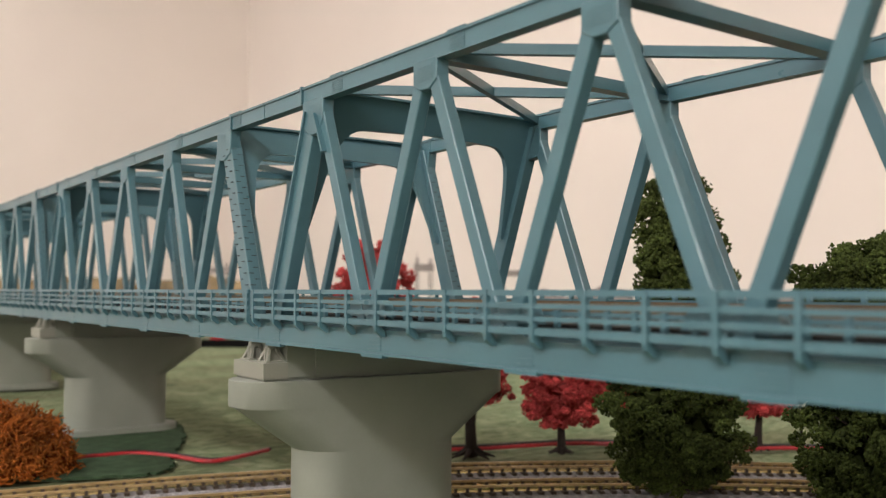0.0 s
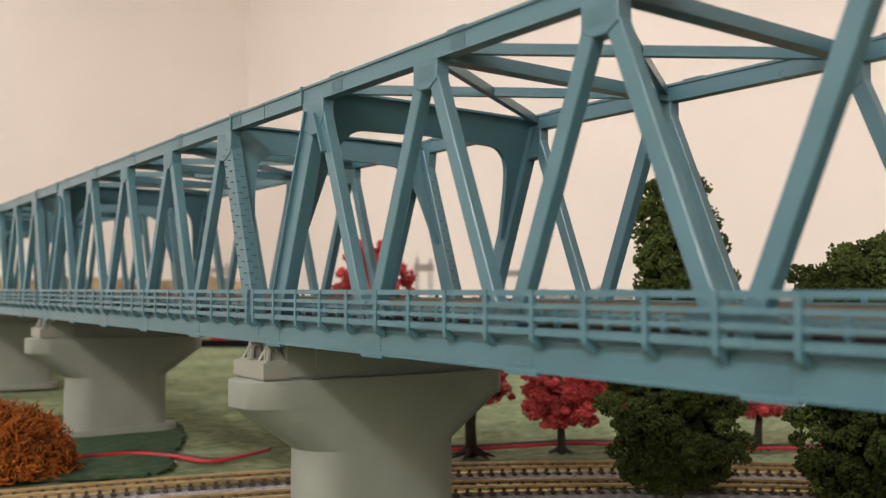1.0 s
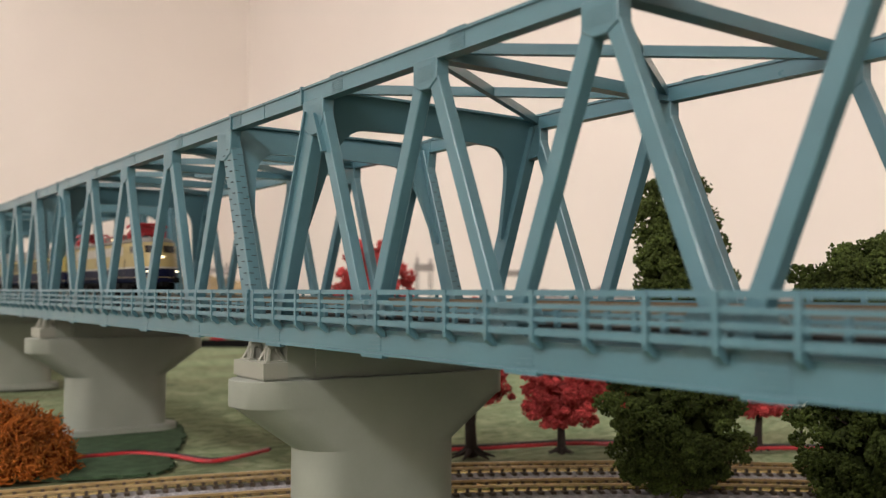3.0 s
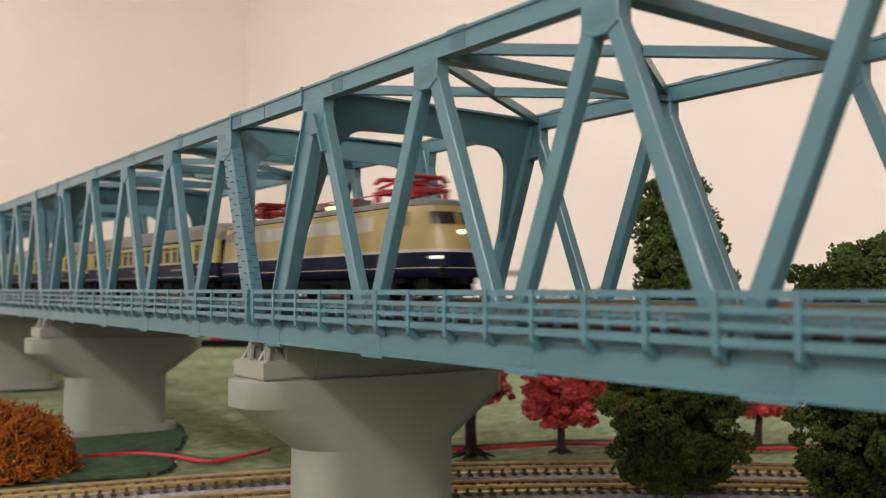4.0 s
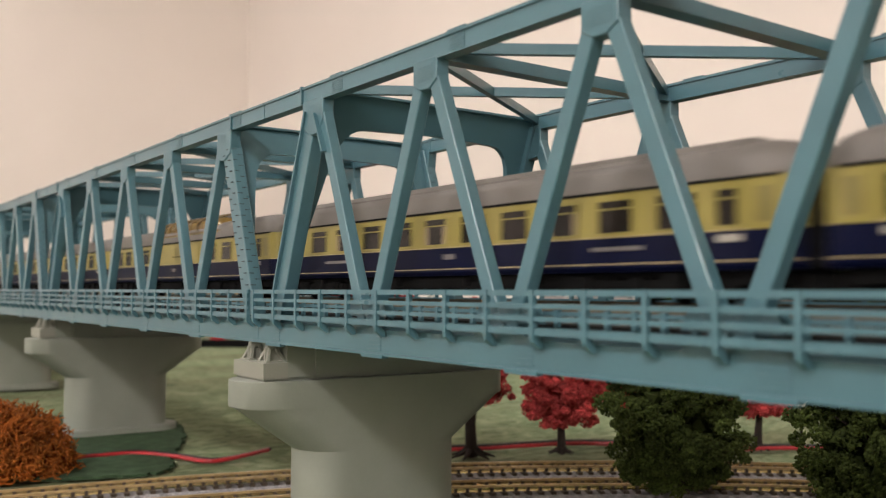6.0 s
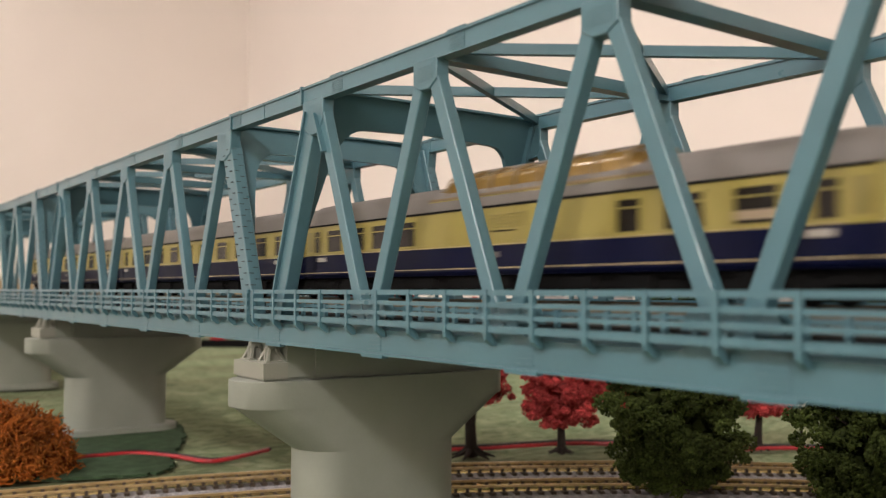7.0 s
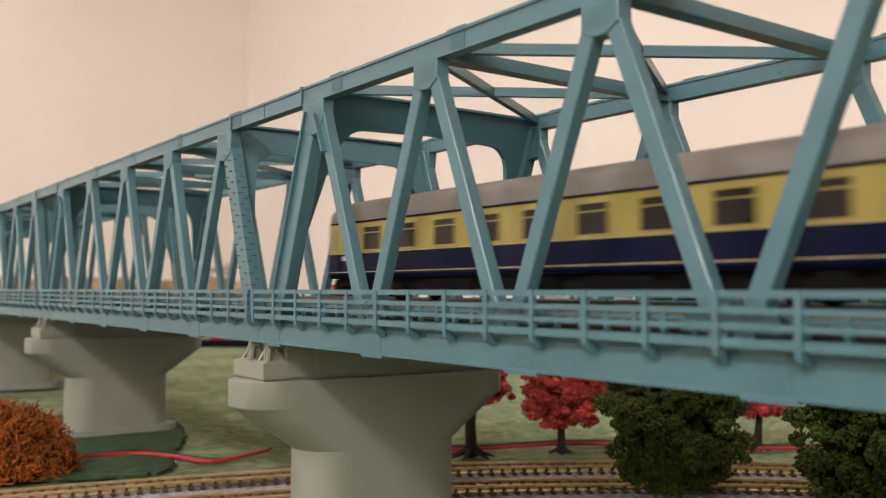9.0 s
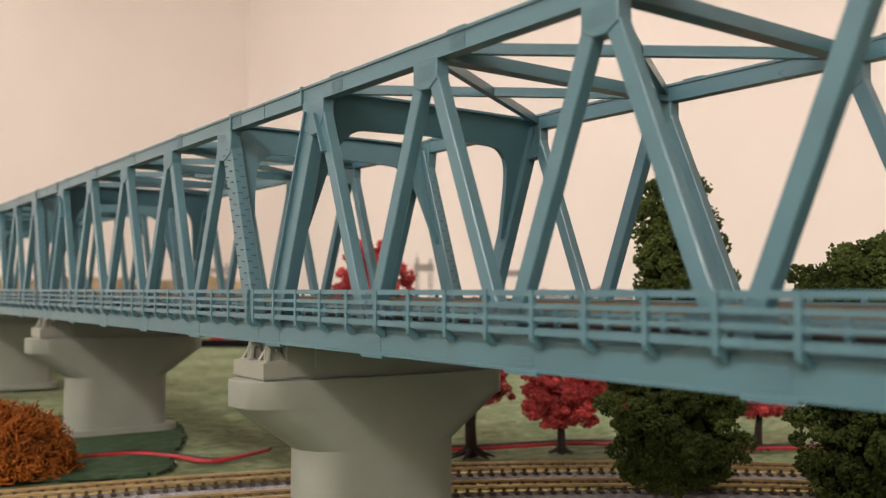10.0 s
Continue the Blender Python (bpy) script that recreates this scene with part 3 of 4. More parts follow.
def bogie(parent, x, wheelbase=.0156, r=.0031):
    bg = part("bogie", box(BM(), x - wheelbase / 2 - .004, x + wheelbase / 2 + .004, -.0062, .0062, .0026, .0050), UNDER, parent, bevel=.0006)
    bm = BM()
    for s in (-1, 1):
        box(bm, x - wheelbase / 2 - .0042, x + wheelbase / 2 + .0042, s * .0068 - .0006, s * .0068 + .0006, .0022, .0042)
        for d in (-1, 1):
            box(bm, x + d * wheelbase / 2 - .0014, x + d * wheelbase / 2 + .0014, s * .0074 - .0006, s * .0074 + .0006, .0018, .0046)
        box(bm, x - .002, x + .002, s * .0075 - .0006, s * .0075 + .0006, .0022, .0052)
    part("side_frame", bm, UNDER, bg)
    for d in (-1, 1):
        bm = BM()
        xx = x + d * wheelbase / 2
        for s in (-1, 1):
            tube(bm, [(xx, s * .0040, r), (xx, s * .0052, r)], r, 16)
        tube(bm, [(xx, -.005, r), (xx, .005, r)], .0008, 8)
        part("wheelset", bm, UNDER, bg)
    return bg


def coach_window(parent, x, s, w, z0=.0123, z1=.0177, glass=None, bar=True, y=None, curtain=0.0):
    """A framed pane on side s of the coach: frame, set-back pane, upper vent bar."""
    y = HALF * .992 if y is None else y
    bm = BM()
    t = .00045
    for a in ((x - w / 2 - t, x + w / 2 + t, z1, z1 + t), (x - w / 2 - t, x + w / 2 + t, z0 - t, z0), (x - w / 2 - t, x - w / 2, z0, z1), (x + w / 2, x + w / 2 + t, z0, z1)):
        box(bm, a[0], a[1], *sorted((s * (y - .0004), s * (y + .00022))), a[2], a[3])
    if bar:
        box(bm, x - w / 2, x + w / 2, *sorted((s * (y - .0003), s * (y + .00018))), z1 - .0015, z1 - .00125)
    fr = part("window_frame", bm, YELLOW, parent)
    part("pane", box(BM(), x - w / 2, x + w / 2, *sorted((s * (y - .0006), s * (y + .00008))), z0, z1), glass or DARKG, fr, "dark glossy pane")
    if curtain < 0:
        part("curtain", box(BM(), x - w * .5, x + w * .5, *sorted((s * (y - .0005), s * (y + .00012))), z0 + .0006, z0 + .0020), WINT, fr, "beige half curtain")
    elif curtain:
        for e in (-1, 1):
            part("curtain", box(BM(), *sorted((x + e * w * .5, x + e * w * (.5 - curtain))), *sorted((s * (y - .0005), s * (y + .00012))), z0, z1 - .0016), WINT, fr, "beige curtain")
    return fr


def coach(name, label, windows, small=(-.0706, .0706), text=False):
    """A coach: origin at rail level in the middle of its length."""
    L = .1650
    c = thing(name, 0, TRACKS[0], RAILTOP, label, "railway coach", "coaches of the train")
    coach_body(c, L)
    for s in (-1, 1):
        for x, w, g, bar, cr in windows:
            coach_window(c, x, s, w, glass=g, bar=bar, curtain=cr)
        for x in small:
            coach_window(c, x, s, .0036)
        for e in (-1, 1):
            # entrance door leaf near each end, with its rail
            xd = e * (L / 2 - .0052)
            d = part("door", box(BM(), xd - .0026, xd + .0026, *sorted((s * HALF * .97, s * (HALF + .00012))), .0074, .0186), YELLOW, c)
            part("door_lower", box(BM(), xd - .00262, xd + .00262, *sorted((s * HALF * .97, s * (HALF + .0002))), .0072, .01145), COBALT, d)
            part("door_window", box(BM(), xd - .0016, xd + .0016, *sorted((s * HALF * .97, s * (HALF + .0002))), .0125, .0177), OLIVE, d, "dull olive door pane")
            part("name_plate", box(BM(), e * (L / 2 - .0115) - .0022, e * (L / 2 - .0115) + .0022, *sorted((s * HALF * .97, s * (HALF + .0002))), .0098, .0109), WHITE, c, "pale destination plate")
        part("crest_plate", box(BM(), -.0019, .0019, *sorted((s * HALF * .97, s * (HALF + .00015))), .0090, .0101), CREST, c, "small dull crest plate", bevel=.0003)
        for e in ((-1, 1) if text else ()):
            part("lettering", box(BM(), *sorted((e * .0422, e * .0540)), *sorted((s * HALF * .97, s * (HALF + .00012))), .0092, .0099), CREST, c, "plain bar of pale lettering")
    for e in (-1, 1):
        bogie(c, e * .0594)
        bm = box(BM(), e * (L / 2) - .0012, e * (L / 2) + .00142, -.0062, .0062, .0062, .0190)
        part("gangway", bm, UNDER, c, "black rubber gangway", bevel=.0005)
        bm = BM()
        for s in (-1, 1):
            tube(bm, [(e * (L / 2 - .001), s * .0055, .0064), (e * (L / 2 + .0018), s * .0055, .0064)], .0011)
        part("buffer", bm, UNDER, c)
    part("underframe", box(BM(), -.078, .078, -.0070, .0070, .0046, .0060), UNDER, c)
    for x, w, h in ((-.030, .016, .0030), (-.006, .020, .0034), (.020, .014, .0030), (.036, .008, .0026)):
        part("equipment_box", box(BM(), x - w / 2, x + w / 2, -.0074, .0074, .0052 - h, .0052), UNDER, c, bevel=.0004)
    part("underfloor", box(BM(), -.0470, .0470, -.0066, .0066, .0024, .0052), UNDER, c, bevel=.0005)
    for e in (-1, 1):
        part("coupler", box(BM(), *sorted((e * .0705, e * .0838)), -.0050, .0050, .0010, .0052), UNDER, c)
        part("end_skirt", box(BM(), *sorted((e * .0715, e * .0790)), -.0070, .0070, .0034, .0060), UNDER, c)
    part("sill_rail", box(BM(), -.03, .03, -.0078, -.0074, .0030, .0034), UNDER, c)
    return c


def row(n, pitch, w, x0=None, g=None, bar=True, curtains=()):
    """Windows along the side; curtains: how far each one's curtains are drawn, in turn."""
    x0 = -pitch * (n - 1) / 2 if x0 is None else x0
    return [(x0 + pitch * i, w, g, bar, curtains[i % len(curtains)] if curtains else 0.0) for i in range(n)]


compart = coach("passenger_coach", "cream and blue compartment coach with grey roof", row(9, .01475, .0074))
saloon = coach("saloon_coach", "cream and blue saloon coach with many curtained windows", row(15, .00727, .0060, x0=-.0558, curtains=(.15, .12, .22, .14, .17)) + row(1, .01, .0056, x0=.0533), small=(-.0708, .0678), text=True)
dining = coach("dining_coach", "cream and blue dining coach with a raised roof", row(10, .0132, .0076, x0=-.0578, curtains=(.0, .14, .0)), text=True)
rings = []
for x, k, dz in ((-.076, .93, -.0022), (-.071, .96, .0010), (.071, .96, .0010), (.076, .93, -.0022)):
    rings.append((x, k, dz))
rings = sorted(rings, key=lambda r: r[0])
part("raised_roof", loft(BM(), [[(x, -HALF * .9 * k, .0205)] + [(x, -HALF * .88 * k * math.cos(math.pi * i / 8), .0215 + (.0253 + dz - .0215) * math.sin(math.pi * i / 8) ** .5) for i in range(9)] + [(x, HALF * .9 * k, .0205)] for x, k, dz in rings]), SILVER, dining, "raised grey roof", smooth=True)

dome = coach("dome_coach", "cream and blue coach with an amber glass viewing dome", row(4, .0110, .0072, x0=-.0643) + row(1, .01, .0050, x0=.0362) + row(1, .01, .0074, x0=.0478) + row(1, .01, .0074, x0=.0610, curtains=(-1,)), small=(-.0740, .0722))


def add_dome(c):
    """The glazed dome: cream base with a window band, amber glass, ribs."""
    x0, x1 = -.0200, .0392
    def ring(x, z, k):
        return [(x, -HALF * .96 * k, .0196)] + [(x, -HALF * .93 * k * math.cos(math.pi * i / 10), .0212 + (z - .0212) * math.sin(math.pi * i / 10) ** .5) for i in range(11)] + [(x, HALF * .96 * k, .0196)]
    part("dome_base", box(BM(), x0 - .002, x1 + .002, -HALF * .985, HALF * .985, .0188, .0216), YELLOW, c, bevel=.0004)
    d = part("dome_glass", loft(BM(), [ring(x0 - .004, .0222, .93), ring(x0, .0252, .97), ring(x0 + .005, .0276, 1), ring(x1 - .005, .0276, 1), ring(x1, .0250, .97), ring(x1 + .004, .0222, .93)]), AMBER, c, "amber tinted dome glazing", smooth=True)
    part("dome_roof", loft(BM(), [[(x, -.0032, .0274 - q), (x, -.002, .0281 - q), (x, .002, .0281 - q), (x, .0032, .0274 - q)] for x, q in ((x0 + .003, .001), (x0 + .006, 0), (x1 - .006, 0), (x1 - .003, .001))]), SILVER, d)
    for i in range(8):
        x = x0 + .004 + i * (x1 - x0 - .008) / 7
        bm = BM()
        pts = [(x, -HALF * .95 * math.cos(math.pi * j / 12), .0213 + (.0278 - .0213) * math.sin(math.pi * j / 12) ** .5) for j in range(13)]
        tube(bm, pts, .0003, 5)
        part("dome_rib", bm, OCHRE, d, "brown glazing bar")
    for s in (-1, 1):
        part("dome_rail", box(BM(), x0 - .002, x1 + .002, *sorted((s * HALF * .95, s * HALF * 1.0)), .0216, .0221), OCHRE, d)
        part("vent_panel", box(BM(), -.0262, .0330, *sorted((s * HALF * .97, s * (HALF + .0001))), .0122, .0186), YELLOW, c)
        bm = BM()
        for k in range(5):
            box(bm, -.001, .010, *sorted((s * HALF * .97, s * (HALF + .0003))), .0150 + k * .0006, .0152 + k * .0006)
        part("louvre", bm, YELLOW, c)
        part("vent_slot", box(BM(), -.0012, .0068, *sorted((s * HALF * .97, s * (HALF + .0003))), .0141, .0143), UNDER, c)


add_dome(dome)
compart2 = copy_thing(compart, pose(0, TRACKS[0], RAILTOP))


def build_loco():
    """The locomotive, built about its middle, with a rounded creased nose at both ends."""
    L, D = .1254, .0155
    lo = thing("electric_locomotive", 0, TRACKS[0], RAILTOP, "cream and blue streamlined electric locomotive with lit headlamps", "locomotive")
    side = [(.0080, .0054), (.0086, .0062), (.0087, .0074), (.0087, .0076), (.0087, .0110), (.0087, .0117), (.0085, .0168), (.0082, .0216), (.0080, .0219), (.0072, .0229), (.0045, .0237)]

    def narrow(d):
        return (1 - (1 - min(1, d / D)) ** 2.7) ** (1 / 2.7)

    def lean(d, z):
        return max(0, z - .0118) * .42 * max(0, 1 - d / D)

    def nose(e, y, z, out=0.0):
        """The place on the nose at end e, y across and z up."""
        half = np.interp(z, [p[1] for p in side], [p[0] for p in side])
        k = min(.999, abs(y) / half)
        d = D * (1 - (1 - k ** 2.7) ** (1 / 2.7))
        return (e * (L / 2 - d - lean(d, z) + out), y, z)

    ds = [.00004, .0006, .0016, .0032, .0055, .0085, .0125, D]
    st = [(-L / 2 + d, narrow(d), d, -1) for d in ds] + [(L / 2 - d, narrow(d), d, 1) for d in ds[::-1]]
    rings = []
    for x, k, d, e in st:
        ring = [(x - e * lean(d, z), -y * max(.12, k), z - (.0012 * (1 - k) if z > .0218 else 0)) for y, z in side]
        rings.append(ring + [(p[0], -p[1], p[2]) for p in ring[::-1]])
    strip = [0, 0, 1, 0, 3, 2, 2, 5, 4, 4]
    mats = strip + [4] + strip[::-1] + [0]
    bm = loft(BM(), rings, mats, caps=False)
    bm.verts.ensure_lookup_table()
    n = len(rings[0])
    for first in (0, n * (len(rings) - 1)):
        for j in range(n // 2 - 1):
            bm.faces.new([bm.verts[first + q] for q in (j, j + 1, n - 2 - j, n - 1 - j)]).material_index = strip[j]
    part("body", bm, [COBALT, GOLD, CREAM, WHITE, SILVER, UNDER], lo, "cream and cobalt streamlined body shell", smooth=True)

    def on_nose(e, y0, y1, z0, z1, thick):
        """A thin curved plate that lies on the nose."""
        bm = BM()
        g = [[[bm.verts.new(nose(e, y0 + (y1 - y0) * i / 5, z0 + (z1 - z0) * j / 3, o)) for i in range(6)] for j in range(4)] for o in (-.0008, thick)]
        for q in (0, 1):
            for j in range(3):
                for i in range(5):
                    bm.faces.new((g[q][j][i], g[q][j][i + 1], g[q][j + 1][i + 1], g[q][j + 1][i]))
        for j in range(3):
            for i in (0, 5):
                bm.faces.new((g[0][j][i], g[0][j + 1][i], g[1][j + 1][i], g[1][j][i]))
        for i in range(5):
            for j in (0, 3):
                bm.faces.new((g[0][j][i], g[0][j][i + 1], g[1][j][i + 1], g[1][j][i]))
        return bm

    for e in (-1, 1):
        for s in (-1, 1):
            fr = part("windscreen_frame", on_nose(e, s * .0003, s * .0064, .0170, .0205, .00012), CREAM, lo, "cream windscreen surround")
            part("windscreen", on_nose(e, s * .0006, s * .0060, .0173, .0202, .00022), DARKG, fr, "dark windscreen")
            for yy in (.0057, .0066):
                x, y, z = nose(e, s * yy, .0098)
                lamp = part("headlamp", tube(BM(), [(x - e * .0020, y, z), (x + e * .0004, y, z)], .00034, 12), LAMP if e > 0 else ALU, lo, "round headlamp in a pair")
                part("rim", tube(BM(), [(x - e * .0020, y, z), (x + e * .0001, y, z)], .00045, 12), ALU, lamp)
            bm = tube(BM(), [(e * (L / 2 - .009), s * .0055, .0064), (e * (L / 2 - .0010), s * .0055, .0064)], .0006)
            tube(bm, [(e * (L / 2 - .0012), s * .0055, .0064), (e * (L / 2 - .0006), s * .0055, .0064)], .0013, 12)
            part("buffer", bm, UNDER, lo)
        x, y, z = nose(e, 0.0001, .0156)
        part("top_lamp", tube(BM(), [(x - e * .002, 0, z), (x + e * .0006, 0, z)], .00050, 12), LAMP if e > 0 else ALU, lo, "single upper headlamp")
        part("coupler", box(BM(), *sorted((e * (L / 2 - .004), e * (L / 2 + .002))), -.0014, .0014, .0040, .0058), UNDER, lo)
        part("snow_plough", prism(BM(), [(e * (L / 2 - .005), .0012), (e * (L / 2 - .010), .0012), (e * (L / 2 - .010), .0054), (e * (L / 2 - .006), .0054)], -.0066, .0066), UNDER, lo)
        bogie(lo, e * .0300, .0225, .0039)
    part("underframe", box(BM(), -.050, .050, -.0074, .0074, .0040, .0056), UNDER, lo)
    part("transformer", box(BM(), -.010, .010, -.0070, .0070, .0014, .0042), UNDER, lo, bevel=.0005)
    for s in (-1, 1):
        part("grille_band", box(BM(), -.0370, .0370, *sorted((s * .0076, s * .00858)), .0166, .0202), WHITE, lo, "long pale grey ventilation grille")
        for k in range(8):
            part("grille_bar", box(BM(), -.0367 + k * .0104, -.0364 + k * .0104, *sorted((s * .0080, s * .00866)), .0167, .0201), ALU, lo)
        for x in (-.0495, .0495):
            part("window_frame", box(BM(), x - .0027, x + .0027, *sorted((s * .0076, s * .00864)), .0168, .0204), CREAM, lo)
            bm = box(BM(), x - .0023, x + .0023, *sorted((s * .0076, s * .00872)), .0172, .0200)
            part("cab_window", bm, CABG, lo, "pale grey cab window")
            part("handrail", tube(BM(), [(x * .82, s * .0089, .0070), (x * .82, s * .0089, .0150)], .00012, 6), SILVER, lo)
        bm = BM()
        for k in range(6):
            box(bm, -.0020, .0008, *sorted((s * .0080, s * .00880)), .0130 + k * .0004, .0132 + k * .0004)
        part("side_vent", bm, SILVER, lo)
    roof = part("roof", loft(BM(), [[(x, -.0066, .0224), (x, -.005, .0237 + d), (x, 0, .0243 + d), (x, .005, .0237 + d), (x, .0066, .0224)] for x, d in ((-.052, -.0012), (-.047, 0), (.047, 0), (.052, -.0012))]), SILVER, lo, "grey loco roof")
    for x, w in ((-.004, .012), (.013, .010)):
        part("roof_box", box(BM(), x - w / 2, x + w / 2, -.003, .003, .0246, .0262), SILVER, roof, bevel=.0004)
    # Added glowing strip, put in for a yellow bright spot on the roof.
    part("light_guide", box(BM(), .0060, .0140, -.0044, -.0034, .0240, .0249), GLOW, roof, "small yellow glowing strip added on the roof")
    # roof line and pantographs
    bm = tube(BM(), [(-.031, -.0030, .0262), (.031, -.0030, .0262)], .00016, 6)
    for i in range(7):
        x = -.029 + i * .0097
        tube(bm, [(x, -.0030, .0240), (x, -.0030, .0262)], .0003, 6)
    part("roof_cable", bm, REDM, lo, "red roof conductor on insulators")
    for x, up in ((.0407, 1), (-.0407, 0)):
        p = part("pantograph", box(box(box(box(BM(), x - .0085, x + .0085, -.0055, -.0047, .0258, .0266), x - .0085, x + .0085, .0047, .0055, .0258, .0266), x - .0085, x - .0075, -.0055, .0055, .0258, .0266), x + .0075, x + .0085, -.0055, .0055, .0258, .0266), REDM, lo, "red pantograph")
        z = .0293 if up else .0286
        bm = BM()
        for s in (-1, 1):
            for d in (-1, 1):
                tube(bm, [(x + d * .0030, s * .0050, .0266), (x + d * .0080, s * .0046, .0266 + (z - .0266) * .25), (x - d * .004, s * .0034, z)], .00036, 6)
                tube(bm, [(x + d * .0080, -s * .0046, .0266 + (z - .0266) * .25), (x + d * .0080, s * .0046, .0266 + (z - .0266) * .25)], .0003, 6)
        part("arm", bm, REDM, p)
        bm = BM()
        for d in (-.0062, -.0050, .0050, .0062):
            tube(bm, [(x + d, -.0064, z - .0010), (x + d, -.0052, z + .0002), (x + d, .0052, z + .0002), (x + d, .0064, z - .0010)], .0005, 6)
        for s in (-1, 1):
            tube(bm, [(x - .0062, s * .0034, z), (x + .0062, s * .0034, z)], .0004, 6)
        part("collector_head", bm, REDM, p)
        for s in (-1, 1):
            for d in (-1, 1):
                part("insulator", tube(BM(), [(x + d * .0075, s * .0048, .0240), (x + d * .0075, s * .0048, .0258)], .0009, 8), REDM, p)
        part("spring_box", box(BM(), x - .0035, x + .0035, -.002, .002, .0250, .0285), REDM, p, bevel=.0005)
    return lo


loco = build_loco()
TRAIN = [(loco, -.0610)] + [(c, .1679 * (i + .5)) for i, c in enumerate((saloon, dining, dome, compart, compart2))]


def motions():
    """The train runs straight over the bridge, slowing a little on the way."""
    for ob, back in TRAIN:
        rows = []
        for i in range(21):
            t = i * 0.5
            rows.append((t, pose(-0.8790 + 0.2178 * t - 0.00271 * t * t - back, TRACKS[0], RAILTOP)))
        walk(ob, rows)

# ---------------- plants ----------------
def blob_cloud(name, centres, radii, parent, mat, rough=0.35, label="", seed=1):
    """Many small uneven clumps joined in one crown."""
    rng = np.random.RandomState(seed)
    iv = np.array([(1, 0, 0), (-1, 0, 0), (0, 1, 0), (0, -1, 0), (0, 0, 1), (0, 0, -1)], float)
    fi = np.array([(0, 2, 4), (2, 1, 4), (1, 3, 4), (3, 0, 4), (2, 0, 5), (1, 2, 5), (3, 1, 5), (0, 3, 5)])
    c = np.asarray(centres)
    n = len(c)
    k = 1 + rough * rng.uniform(-1, 1, (n, 6, 1))
    sq = rng.uniform(.7, 1.25, (n, 1, 3))
    q = rng.normal(size=(n, 4))
    q /= np.linalg.norm(q, axis=1)[:, None]
    w, x, y, z = q.T
    R = np.stack([np.stack([1 - 2 * (y * y + z * z), 2 * (x * y - z * w), 2 * (x * z + y * w)], -1),
                  np.stack([2 * (x * y + z * w), 1 - 2 * (x * x + z * z), 2 * (y * z - x * w)], -1),
                  np.stack([2 * (x * z - y * w), 2 * (y * z + x * w), 1 - 2 * (x * x + y * y)], -1)], 1)
    V = np.einsum("nij,nkj->nki", R, iv[None] * k * sq) * np.asarray(radii)[:, None, None] + c[:, None, :]
    F = (fi[None] + 6 * np.arange(n)[:, None, None]).reshape(-1, 3)
    me = bpy.data.meshes.new(name)
    me.from_pydata(V.reshape(-1, 3).tolist(), [], F.tolist())
    me.materials.append(mat)
    ob = new(name, me)
    ob.parent = parent
    return tagged(ob, label, kind="stuff")


def crown(shape, n_tufts, per, tuft_r, grain, seed):
    """Tufts spread over a crown whose half-width at relative height is shape(h); grains spread over each tuft."""
    rng = np.random.RandomState(seed)
    pts, rad = [], []
    zs = np.linspace(0, 1, 200)
    wgt = np.array([shape(h) for h in zs])
    wgt = np.maximum(wgt, 1e-4) ** 1.3
    wgt /= wgt.sum()
    height = shape.height
    for _ in range(n_tufts):
        h = rng.choice(zs, p=wgt) + rng.uniform(-.02, .02)
        a = rng.uniform(0, 2 * math.pi)
        lump = 1 + .22 * math.sin(3 * a + 9 * h) + .15 * math.sin(5 * a - 14 * h)
        r = shape(min(max(h, 0), 1)) * lump * math.sqrt(rng.uniform(.25, 1.0))
        tc = np.array((r * math.cos(a), r * math.sin(a), h * height))
        tr = tuft_r * rng.uniform(.6, 1.25)
        d = rng.normal(size=(per, 3))
        d /= np.linalg.norm(d, axis=1)[:, None]
        p = tc + d * tr * rng.uniform(.55, 1.05, (per, 1)) * np.array((1, 1, .8))
        pts.append(p)
        rad.append(grain * rng.uniform(.55, 1.35, per))
    return np.concatenate(pts), np.concatenate(rad)


def trunk(parent, h, r, crown_h, spread, seed, roots=0.0):
    rng = random.Random(seed)
    bm = BM()
    pts = [(rng.uniform(-1, 1) * r * .3 * (i > 0), rng.uniform(-1, 1) * r * .3 * (i > 0), h * i / 5) for i in range(6)]
    tube(bm, pts, r, 10, r * .55)
    for i in range(9):
        a = i * 2.4 + rng.uniform(-.4, .4)
        z0 = h * rng.uniform(.65, 1.0)
        e = spread * rng.uniform(.5, .85)
        z1 = h + crown_h * rng.uniform(.15, .75)
        tube(bm, [(0, 0, z0), (e * .45 * math.cos(a), e * .45 * math.sin(a), (z0 + z1) / 2 + .002), (e * math.cos(a), e * math.sin(a), z1)], r * .45, 6, r * .12)
    if roots:
        for i in range(7):
            a = i * .9 + rng.uniform(-.2, .2)
            tube(bm, [(0, 0, r * 1.5), (roots * .5 * math.cos(a), roots * .5 * math.sin(a), r * .5), (roots * math.cos(a), roots * math.sin(a), .0)], r * .6, 6, r * .1)
    part("trunk", bm, BARK, parent, "dark brown trunk with branches", smooth=True)


